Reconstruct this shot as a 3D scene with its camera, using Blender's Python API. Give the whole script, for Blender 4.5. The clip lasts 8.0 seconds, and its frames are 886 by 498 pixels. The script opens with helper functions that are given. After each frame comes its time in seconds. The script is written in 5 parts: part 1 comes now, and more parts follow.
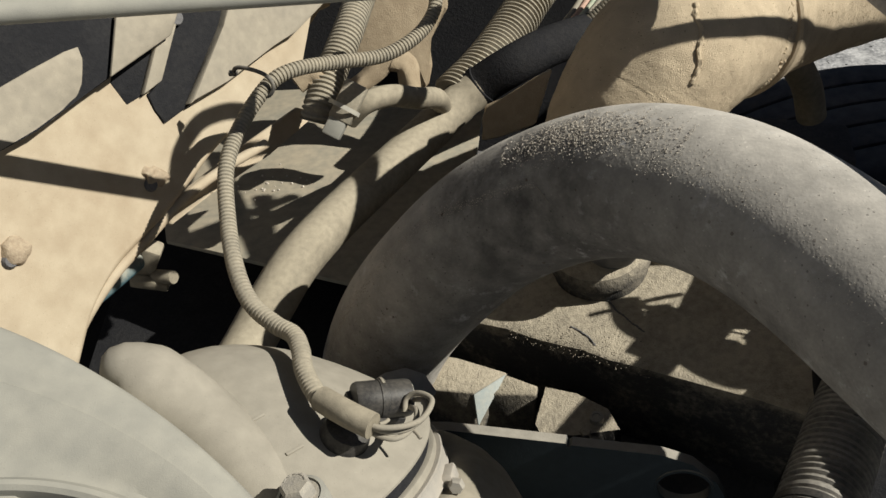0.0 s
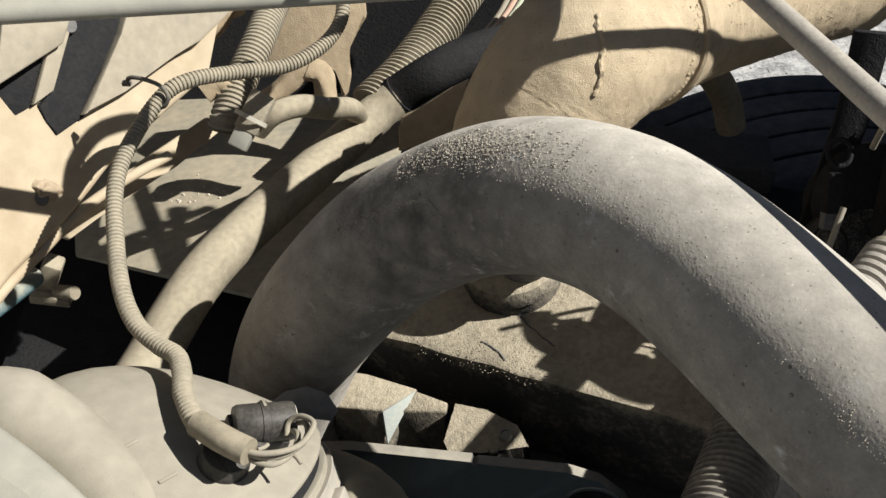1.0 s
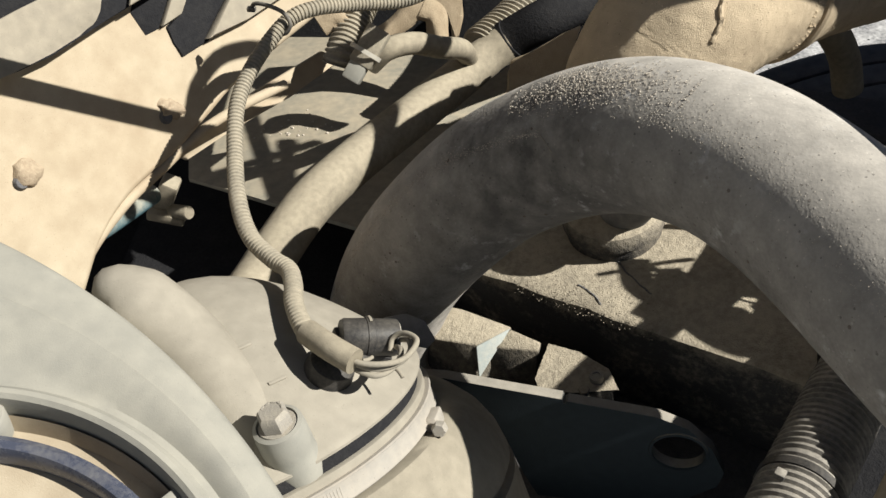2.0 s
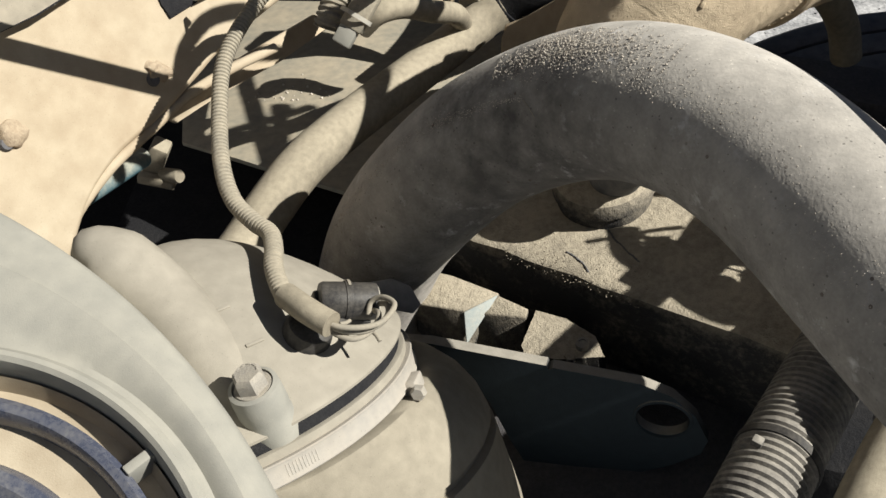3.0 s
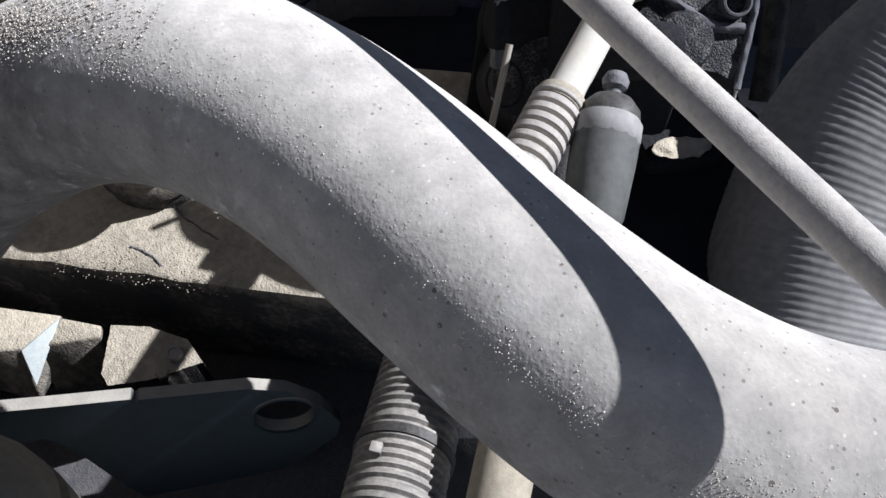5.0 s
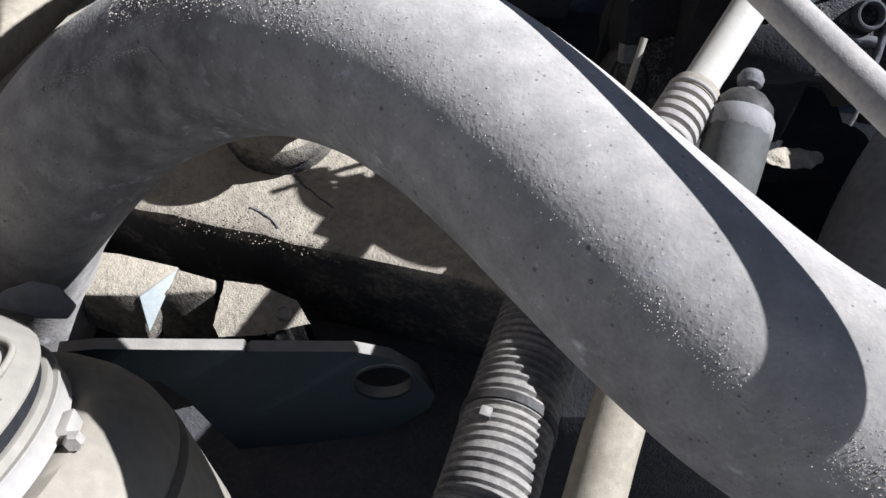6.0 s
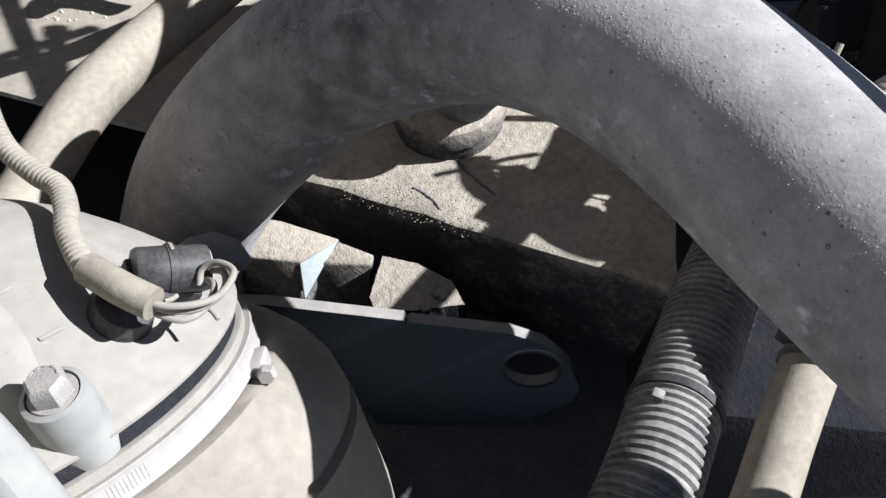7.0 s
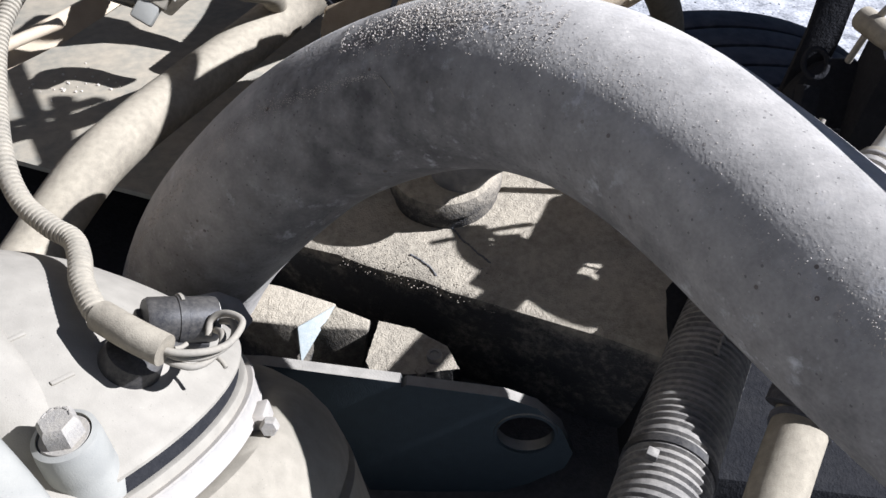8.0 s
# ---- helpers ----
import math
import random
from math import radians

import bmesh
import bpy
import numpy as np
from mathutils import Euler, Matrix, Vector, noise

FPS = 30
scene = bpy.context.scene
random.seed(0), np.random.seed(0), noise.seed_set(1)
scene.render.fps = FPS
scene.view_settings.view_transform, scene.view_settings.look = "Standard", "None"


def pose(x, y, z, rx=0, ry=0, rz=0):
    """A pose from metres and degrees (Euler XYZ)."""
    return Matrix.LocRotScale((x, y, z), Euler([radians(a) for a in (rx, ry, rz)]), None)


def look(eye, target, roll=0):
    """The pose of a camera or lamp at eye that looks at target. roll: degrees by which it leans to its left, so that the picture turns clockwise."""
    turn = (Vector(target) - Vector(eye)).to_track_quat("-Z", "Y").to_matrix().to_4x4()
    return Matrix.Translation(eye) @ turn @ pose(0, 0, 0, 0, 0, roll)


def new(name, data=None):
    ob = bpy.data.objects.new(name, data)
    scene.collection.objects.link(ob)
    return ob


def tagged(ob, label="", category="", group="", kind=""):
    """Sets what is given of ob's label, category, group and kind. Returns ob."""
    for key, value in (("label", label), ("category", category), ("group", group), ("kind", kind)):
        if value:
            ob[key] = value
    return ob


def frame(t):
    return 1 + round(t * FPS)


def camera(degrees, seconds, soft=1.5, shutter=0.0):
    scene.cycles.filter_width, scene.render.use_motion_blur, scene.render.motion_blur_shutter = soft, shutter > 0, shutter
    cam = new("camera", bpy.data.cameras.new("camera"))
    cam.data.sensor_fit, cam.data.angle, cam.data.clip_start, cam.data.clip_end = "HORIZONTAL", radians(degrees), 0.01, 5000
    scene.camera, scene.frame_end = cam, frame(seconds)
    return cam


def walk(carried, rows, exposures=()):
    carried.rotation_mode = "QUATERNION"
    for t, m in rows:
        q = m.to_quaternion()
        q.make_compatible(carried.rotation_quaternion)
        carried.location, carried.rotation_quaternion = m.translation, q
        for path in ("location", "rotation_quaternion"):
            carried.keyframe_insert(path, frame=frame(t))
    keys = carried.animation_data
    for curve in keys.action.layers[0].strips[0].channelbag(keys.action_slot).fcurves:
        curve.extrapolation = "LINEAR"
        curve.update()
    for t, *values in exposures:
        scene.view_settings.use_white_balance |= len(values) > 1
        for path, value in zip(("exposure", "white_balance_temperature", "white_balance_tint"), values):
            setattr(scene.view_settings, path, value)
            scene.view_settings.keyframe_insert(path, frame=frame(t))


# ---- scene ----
cam = camera(48.9, 8.0)
# seconds, eye (metres), turn (degrees)
PATH = [
    (0.0, -0.0002, 0.0001, 1.6011, 49.962, 0.022, -0.060),
    (0.2, 0.0265, 0.0151, 1.5924, 48.785, -1.158, -0.909),
    (0.5, 0.0445, 0.0229, 1.5916, 48.661, -1.765, -2.369),
    (1.0, 0.0436, 0.0167, 1.5957, 50.352, -1.380, -2.083),
    (1.5, 0.0360, 0.0082, 1.5908, 49.519, -1.153, 0.374),
    (2.0, 0.0318, -0.0065, 1.5889, 47.951, -0.814, 4.235),
    (2.2, 0.0307, -0.0077, 1.5885, 47.257, -0.869, 5.346),
    (3.3, 0.0543, -0.0032, 1.5838, 45.684, -0.876, 4.401),
    (3.5, 0.0496, 0.0226, 1.5658, 45.278, -2.837, 1.159),
    (3.8, 0.0787, 0.0441, 1.5775, 44.860, -2.778, -4.253),
    (4.0, 0.0984, 0.0665, 1.5758, 44.084, -2.879, -8.043),
    (4.2, 0.1189, 0.0888, 1.5697, 42.732, -2.912, -11.806),
    (4.5, 0.1328, 0.1147, 1.5610, 41.143, -4.189, -16.522),
    (4.7, 0.1345, 0.1233, 1.5533, 40.714, -5.222, -18.468),
    (5.8, 0.1028, 0.1102, 1.5397, 41.240, -6.979, -14.803),
    (6.0, 0.0865, 0.1038, 1.5407, 41.035, -6.574, -12.369),
    (6.2, 0.0578, 0.0960, 1.5333, 41.236, -6.230, -9.840),
    (6.5, 0.0249, 0.0797, 1.5258, 42.033, -6.366, -6.737),
    (7.0, 0.0191, 0.0786, 1.5159, 42.508, -7.100, -5.541),
    (7.5, 0.0201, 0.0773, 1.5217, 42.808, -7.255, -5.404),
    (7.8, 0.0178, 0.0688, 1.5246, 44.695, -7.399, -5.008),
    (8.0, 0.0074, 0.0571, 1.5158, 47.576, -8.342, -5.656),
]
EXPOSURES = [(0.0, 0.22, 6150, 8), (0.5, 0.52, 6120, 8), (1.0, 0.62, 6100, 9), (3.4, 0.56, 6050, 9), (4.1, 0.78, 5450, 14), (5.5, 0.93, 5300, 15), (7.0, 1.0, 5230, 16), (8.0, 1.05, 5230, 16)]
walk(cam, [(t, pose(x, y, z, rx, ry, rz)) for t, x, y, z, rx, ry, rz in PATH], EXPOSURES)

# ---- light ----
SUN_WAY = Vector((0.6923, -0.1096, 0.7133)).normalized()
sun_data = bpy.data.lights.new("sun", "SUN")
sun_data.energy, sun_data.angle, sun_data.color = 5.0, radians(0.53), (1.0, 0.93, 0.81)
sun = new("sun", sun_data)
sun.matrix_world = look(SUN_WAY * 20, (0, 0, 0))
world = bpy.data.worlds.new("sky")
scene.world = world
world.use_nodes = True
wn = world.node_tree.nodes
sky = wn.new("ShaderNodeTexSky")
sky.sky_type, sky.sun_disc = "NISHITA", False
sky.sun_elevation = math.asin(SUN_WAY.z)
sky.sun_rotation = math.atan2(SUN_WAY.x, SUN_WAY.y)
wn["Background"].inputs["Strength"].default_value = 0.0160
world.node_tree.links.new(sky.outputs[0], wn["Background"].inputs["Color"])


# ---- materials ----
def surface(name, base, dust=(0.47, 0.41, 0.31), cover=0.5, up=0.3, rough=0.75, metal=0.0, grain=900.0, blotch=28.0,
            bump=0.25, spread=0.35, gloss=0.0, grit=0.12, cell=1000.0):
    """A material: base paint or rubber under dust that lies thickest on faces that look up. cover: mean share of dust."""
    m = bpy.data.materials.new(name)
    m.use_nodes = True
    t = m.node_tree
    n, ln = t.nodes, t.links.new
    out = n["Principled BSDF"]
    co = n.new("ShaderNodeTexCoord")
    big, fine, mid = (n.new("ShaderNodeTexNoise") for _ in range(3))
    for node, scale, detail in ((big, blotch, 5), (mid, blotch * 6, 4), (fine, grain, 3)):
        node.inputs["Scale"].default_value, node.inputs["Detail"].default_value = scale, detail
        ln(co.outputs["Object"], node.inputs["Vector"])
    geo = n.new("ShaderNodeNewGeometry")
    sep = n.new("ShaderNodeSeparateXYZ")
    ln(geo.outputs["Normal"], sep.inputs[0])

    def calc(op, a, b, clamp=False):
        k = n.new("ShaderNodeMath")
        k.operation, k.use_clamp = op, clamp
        for slot, v in zip(k.inputs, (a, b)):
            if hasattr(v, "is_linked"):
                ln(v, slot)
            else:
                slot.default_value = v
        return k.outputs[0]

    blots = calc("ADD", calc("MULTIPLY", calc("SUBTRACT", big.outputs[0], 0.5), 2.4 * spread), calc("MULTIPLY", calc("SUBTRACT", mid.outputs[0], 0.5), 1.6 * spread))
    speck = calc("MULTIPLY", calc("SUBTRACT", fine.outputs[0], 0.5), 1.2 * spread)
    fac = calc("ADD", calc("ADD", blots, speck), calc("ADD", calc("MULTIPLY", sep.outputs["Z"], up), cover), True)
    mix = n.new("ShaderNodeMix")
    mix.data_type = "RGBA"
    ln(fac, mix.inputs["Factor"])
    mix.inputs[6].default_value, mix.inputs[7].default_value = (*base, 1), (*dust, 1)
    tone = n.new("ShaderNodeHueSaturation")
    ln(mix.outputs[2], tone.inputs["Color"])
    ln(calc("ADD", calc("MULTIPLY", mid.outputs[0], 0.3), 0.85), tone.inputs["Value"])
    # scattered specks, some dark and some pale
    pit = n.new("ShaderNodeTexVoronoi")
    pit.inputs["Scale"].default_value, pit.inputs["Randomness"].default_value = cell, 1.0
    ln(co.outputs["Object"], pit.inputs["Vector"])
    rgb = n.new("ShaderNodeSeparateColor")
    ln(pit.outputs["Color"], rgb.inputs[0])
    near = calc("LESS_THAN", pit.outputs["Distance"], calc("MULTIPLY", rgb.outputs["Green"], 0.42))
    pale = calc("MULTIPLY", calc("GREATER_THAN", rgb.outputs["Red"], 0.94), near)
    dark = calc("MULTIPLY", calc("LESS_THAN", rgb.outputs["Red"], 0.08), near)
    speckle = calc("MULTIPLY", calc("SUBTRACT", pale, calc("MULTIPLY", dark, 1.5)), grit)
    spot = n.new("ShaderNodeHueSaturation")
    ln(tone.outputs[0], spot.inputs["Color"])
    ln(calc("ADD", speckle, 1.0), spot.inputs["Value"])
    ln(spot.outputs[0], out.inputs["Base Color"])
    ln(calc("ADD", calc("MULTIPLY", fac, 0.95 - rough), rough, True), out.inputs["Roughness"])
    out.inputs["Metallic"].default_value = 0.0
    if metal:
        ln(calc("MULTIPLY", calc("SUBTRACT", 1.0, fac), metal, True), out.inputs["Metallic"])
    out.inputs["Specular IOR Level"].default_value = 0.3 + gloss
    bp = n.new("ShaderNodeBump")
    bp.inputs["Strength"].default_value, bp.inputs["Distance"].default_value = bump, 0.0012
    ln(calc("ADD", calc("ADD", fine.outputs[0], calc("MULTIPLY", mid.outputs[0], 1.2)), calc("MULTIPLY", speckle, 1.5)), bp.inputs["Height"])
    ln(bp.outputs[0], out.inputs["Normal"])
    return m


def hose_rubber():
    """Black rubber under uneven dust: chalky smears, a rubbed patch widened for shade, dark pits and clinging grit."""
    m = surface("dusty_rubber", (0.120, 0.112, 0.104), (0.600, 0.562, 0.500), 0.40, 0.48, 0.6, grain=430, blotch=11, bump=0.26, spread=0.26, grit=0.28, cell=520)
    t = m.node_tree
    n, ln = t.nodes, t.links.new
    out = n["Principled BSDF"]
    paint = out.inputs["Base Color"].links[0].from_socket
    relief = out.inputs["Normal"].links[0].from_node
    height = relief.inputs["Height"].links[0].from_socket
    co = n.new("ShaderNodeTexCoord").outputs["Object"]

    def calc(op, a, b, clamp=False):
        k = n.new("ShaderNodeMath")
        k.operation, k.use_clamp = op, clamp
        for slot, v in zip(k.inputs, (a, b)):
            if hasattr(v, "is_linked"):
                ln(v, slot)
            else:
                slot.default_value = v
        return k.outputs[0]

    def cloud(scale, detail, low, high, rough=0.6):
        k = n.new("ShaderNodeTexNoise")
        k.inputs["Scale"].default_value, k.inputs["Detail"].default_value, k.inputs["Roughness"].default_value = scale, detail, rough
        ln(co, k.inputs["Vector"])
        r = n.new("ShaderNodeMapRange")
        r.inputs["From Min"].default_value, r.inputs["From Max"].default_value = low, high
        ln(k.outputs[0], r.inputs["Value"])
        return r.outputs[0]

    def over(under, fac, colour):
        k = n.new("ShaderNodeMix")
        k.data_type = "RGBA"
        ln(fac, k.inputs["Factor"])
        ln(under, k.inputs[6])
        k.inputs[7].default_value = (*colour, 1)
        return k.outputs[2]

    # a rubbed patch with a ragged edge, widened and darkened for the arm's shade
    apart = n.new("ShaderNodeVectorMath")
    apart.operation = "DISTANCE"
    ln(co, apart.inputs[0])
    apart.inputs[1].default_value = RUBBED_SHADE
    near = calc("SUBTRACT", 1.30, calc("DIVIDE", apart.outputs["Value"], 0.115), True)
    rub = calc("MULTIPLY", near, cloud(42, 5, 0.22, 0.66), True)
    paint = over(paint, calc("MULTIPLY", rub, 0.85), (0.060, 0.057, 0.055))
    # chalky smears
    paint = over(paint, calc("MULTIPLY", cloud(70, 6, 0.56, 0.74, 0.7), cloud(16, 2, 0.45, 0.62)), (0.60, 0.585, 0.565))
    # brown specks of dried mud
    pit = n.new("ShaderNodeTexVoronoi")
    pit.inputs["Scale"].default_value = 210
    ln(co, pit.inputs["Vector"])
    rgb = n.new("ShaderNodeSeparateColor")
    ln(pit.outputs["Color"], rgb.inputs[0])
    speck = calc("MULTIPLY", calc("LESS_THAN", pit.outputs["Distance"], calc("MULTIPLY", rgb.outputs["Green"], 0.30)), calc("GREATER_THAN", rgb.outputs["Red"], 0.86))
    speck = calc("MULTIPLY", speck, cloud(14, 2, 0.48, 0.56))
    paint = over(paint, calc("MULTIPLY", speck, 0.75), (0.115, 0.085, 0.065))
    ln(paint, out.inputs["Base Color"])
    # grit that stands up in grazing light
    bead = n.new("ShaderNodeTexVoronoi")
    bead.inputs["Scale"].default_value = 640
    ln(co, bead.inputs["Vector"])
    tint = n.new("ShaderNodeSeparateColor")
    ln(bead.outputs["Color"], tint.inputs[0])
    sand = calc("MULTIPLY", calc("SUBTRACT", calc("MULTIPLY", tint.outputs["Green"], 0.55), bead.outputs["Distance"], True), calc("GREATER_THAN", tint.outputs["Red"], 0.60))
    sand = calc("MULTIPLY", sand, cloud(30, 4, 0.38, 0.60))
    ln(calc("ADD", calc("ADD", height, calc("MULTIPLY", sand, 2.6)), calc("MULTIPLY", speck, 0.8)), relief.inputs["Height"])
    out.inputs["Diffuse Roughness"].default_value = 0.9
    return m


RUBBED_SHADE = (0.050, 0.530, 1.190)
M_HOSE = hose_rubber()
M_DUCT = surface("mud_caked_rubber", (0.320, 0.248, 0.168), (0.560, 0.460, 0.320), 0.66, 0.2, 0.85, grain=1300, blotch=11, bump=0.8, grit=0.30, cell=700)
M_CAN = surface("dusty_grey_plastic", (0.253, 0.231, 0.187), (0.326, 0.298, 0.244), 0.55, 0.3, 0.7, grain=1300, blotch=14, bump=0.15, grit=0.10, cell=1000)
M_CANBODY = surface("tan_dusty_body", (0.229, 0.204, 0.155), (0.318, 0.285, 0.222), 0.5, 0.2, 0.75, grain=1200, blotch=18, bump=0.15, spread=0.45, grit=0.12)
M_PANEL = surface("dusty_shroud_plastic", (0.262, 0.262, 0.238), (0.347, 0.330, 0.279), 0.45, 0.25, 0.6, grain=1300, blotch=11, bump=0.14, grit=0.06, cell=1000)
M_BAND = surface("dusty_steel_band", (0.348, 0.336, 0.312), (0.372, 0.336, 0.282), 0.5, 0.3, 0.55, grain=1500, blotch=30, bump=0.12)
M_FENDER = surface("dusty_cream_paint", (0.375, 0.285, 0.185), (0.475, 0.408, 0.300), 0.55, 0.2, 0.6, grain=1200, blotch=9, bump=0.15, spread=0.45)
M_LOOM = surface("dusty_conduit", (0.141, 0.134, 0.113), (0.366, 0.324, 0.247), 0.6, 0.3, 0.7, grain=1500, blotch=60, bump=0.2)
M_LOOM_DARK = surface("black_conduit", (0.030, 0.030, 0.034), (0.357, 0.323, 0.264), 0.14, 0.4, 0.55, grain=1500, blotch=60, bump=0.2)
M_TUBE = surface("dusty_tan_tube", (0.144, 0.125, 0.093), (0.359, 0.316, 0.236), 0.5, 0.4, 0.75, grain=1200, blotch=30, bump=0.2)
M_BLOCK = surface("dirt_on_casting", (0.032, 0.032, 0.034), (0.448, 0.392, 0.296), 0.15, 0.75, 0.8, grain=700, blotch=30, bump=0.8)
M_DARK = surface("grimy_black_metal", (0.088, 0.088, 0.098), (0.250, 0.237, 0.219), 0.16, 0.2, 0.65, grain=900, blotch=40, bump=0.5)
M_CAST = surface("gritty_black_casting", (0.016, 0.016, 0.018), (0.40, 0.37, 0.33), -0.20, 0.30, 0.55, grain=900, blotch=110, bump=0.9, spread=0.5, grit=0.9, cell=420)
M_TEAL = surface("teal_paint_chipped", (0.080, 0.160, 0.192), (0.384, 0.352, 0.272), 0.3, 0.5, 0.5, grain=900, blotch=50, bump=0.2)
M_CHIP = surface("pale_blue_paint", (0.400, 0.480, 0.496), (0.496, 0.464, 0.384), 0.25, 0.35, 0.5, grain=900, blotch=60, bump=0.15)
M_BRACKET = surface("blue_grey_bracket_paint", (0.032, 0.042, 0.050), (0.46, 0.42, 0.35), -0.14, 0.84, 0.6, grain=900, blotch=20, bump=0.25, spread=0.10, gloss=-0.22)
M_ROD = surface("weathered_grey_paint", (0.221, 0.212, 0.204), (0.425, 0.391, 0.340), 0.45, 0.35, 0.55, grain=1600, blotch=60, bump=0.2)
M_WHITE = surface("dusty_white_plastic", (0.495, 0.480, 0.435), (0.450, 0.413, 0.330), 0.35, 0.3, 0.5, grain=1400, blotch=40, bump=0.1)
M_BOLT = surface("dusty_steel", (0.304, 0.296, 0.288), (0.400, 0.360, 0.288), 0.45, 0.3, 0.5, metal=0.5, grain=1600, blotch=120, bump=0.3)
M_BLACK = surface("black_plastic", (0.018, 0.018, 0.02), (0.40, 0.36, 0.29), 0.02, 0.10, 0.45, grain=1500, blotch=80, bump=0.1, spread=0.12)
M_WIRE = surface("grey_wire", (0.252, 0.234, 0.198), (0.330, 0.294, 0.228), 0.5, 0.2, 0.6, grain=1500, blotch=100, bump=0.05)
M_TRAY = surface("dusty_tray_paint", (0.167, 0.186, 0.170), (0.372, 0.322, 0.238), 0.55, 0.25, 0.75, grain=900, blotch=16, bump=0.2, spread=0.45)
M_GRAIN = surface("sand_grains", (0.386, 0.340, 0.276), (0.626, 0.570, 0.488), 0.6, 0.1, 0.9, grain=900, blotch=400, bump=0.2)
M_FIREWALL = surface("dusty_firewall", (0.288, 0.216, 0.137), (0.403, 0.331, 0.230), 0.5, 0.2, 0.8, grain=700, blotch=16, bump=0.5)
M_TYRE = surface("tyre_rubber", (0.040, 0.043, 0.051), (0.192, 0.184, 0.184), 0.15, 0.25, 0.75, grain=700, blotch=12, bump=0.3)
M_GROUND = surface("gravel_ground", (0.180, 0.180, 0.184), (0.495, 0.488, 0.480), 0.5, 0.0, 0.9, grain=130, blotch=14, bump=1.0, spread=0.9, grit=0.8, cell=90)
M_RING = surface("glossy_dark_plastic", (0.07, 0.078, 0.11), (0.30, 0.28, 0.24), 0.0, 0.12, 0.25, grain=1500, blotch=60, bump=0.1, gloss=0.3)
M_FAT = surface("dull_dark_rubber", (0.06, 0.062, 0.068), (0.42, 0.40, 0.37), 0.35, 0.25, 0.65, grain=1500, blotch=20, bump=0.2, spread=0.2)
M_YELLOW = surface("faded_yellow_plastic", (0.413, 0.315, 0.090), (0.435, 0.375, 0.247), 0.4, 0.2, 0.6, grain=1200, blotch=80, bump=0.1)
M_RUST = surface("rusty_dirt", (0.26, 0.19, 0.13), (0.48, 0.40, 0.285), 0.45, 0.2, 0.9, grain=900, blotch=60, bump=0.5)
M_PLATE = surface("dusty_beige_plate", (0.248, 0.223, 0.180), (0.372, 0.329, 0.254), 0.5, 0.2, 0.65, grain=1200, blotch=20, bump=0.15)
M_CONDUIT = surface("dusty_black_conduit", (0.034, 0.035, 0.040), (0.425, 0.391, 0.332), 0.17, 0.48, 0.6, grain=1500, blotch=40, bump=0.2)
# Dark tone for some dark parts and for the head casting's shade.
M_PITCH = surface("dark_parts_and_shade", (0.081, 0.078, 0.081), (0.150, 0.140, 0.130), 0.08, 0.1, 0.95, grain=700, blotch=40, bump=0.6, gloss=-0.28)
# Darker than the bottle's pale plastic: its shade is in the colour.
M_BOTTLE = surface("shaded_filter_plastic", (0.050, 0.055, 0.052), (0.130, 0.125, 0.112), 0.3, 0.3, 0.5, grain=1400, blotch=40, bump=0.1)
# Near-black for truly black parts and for shade put into the colour.
M_SHADE_BLACK = surface("black_parts_and_shade", (0.024, 0.024, 0.026), (0.046, 0.044, 0.042), 0.05, 0.1, 0.95, grain=700, blotch=40, bump=0.6, gloss=-0.28)
M_RED = surface("faded_red_wire", (0.45, 0.22, 0.17), (0.55, 0.42, 0.33), 0.4, 0.2, 0.6, grain=1200, blotch=80, bump=0.05)
M_GREEN = surface("faded_green_wire", (0.30, 0.42, 0.30), (0.52, 0.48, 0.38), 0.4, 0.2, 0.6, grain=1200, blotch=80, bump=0.05)


# ---- building helpers ----
def thing(name, at, label, category, group="", kind=""):
    e = new(name)
    e.empty_display_size = 0.02
    e.location = at
    return tagged(e, label, category, group, kind)


def finish(ob, bm, material, smooth=True):
    me = ob.data
    bmesh.ops.recalc_face_normals(bm, faces=bm.faces)
    bm.to_mesh(me)
    bm.free()
    me.materials.append(material)
    if smooth:
        me.polygons.foreach_set("use_smooth", [True] * len(me.polygons))
        me.set_sharp_from_angle(angle=radians(38))
    return ob


def part(name, bm, material, parent, label="", smooth=True):
    ob = new(name, bpy.data.meshes.new(name))
    finish(ob, bm, material, smooth)
    ob.parent = parent
    if parent.parent is None:
        ob.matrix_parent_inverse = Matrix.Translation(-parent.location)
    return tagged(ob, label)


def single(name, bm, material, label, category, group="", kind="", smooth=True):
    """A thing that is one mesh."""
    ob = new(name, bpy.data.meshes.new(name))
    finish(ob, bm, material, smooth)
    return tagged(ob, label, category, group, kind)


def spline(points, step):
    """A smooth line through the points, with stations every step metres."""
    p = np.array(points, float)
    p = np.vstack([2 * p[0] - p[1], p, 2 * p[-1] - p[-2]])
    dense = []
    for a, b, c, d in zip(p, p[1:], p[2:], p[3:]):
        for u in np.linspace(0, 1, 40, endpoint=False):
            dense.append(0.5 * (2 * b + (c - a) * u + (2 * a - 5 * b + 4 * c - d) * u * u + (3 * b - a - 3 * c + d) * u ** 3))
    dense = np.array(dense + [p[-2]])
    s = np.r_[0, np.cumsum(np.linalg.norm(np.diff(dense, axis=0), axis=1))]
    q = np.linspace(0, s[-1], max(2, int(round(s[-1] / step)) + 1))
    return np.array([np.interp(q, s, dense[:, k]) for k in range(3)]).T, q


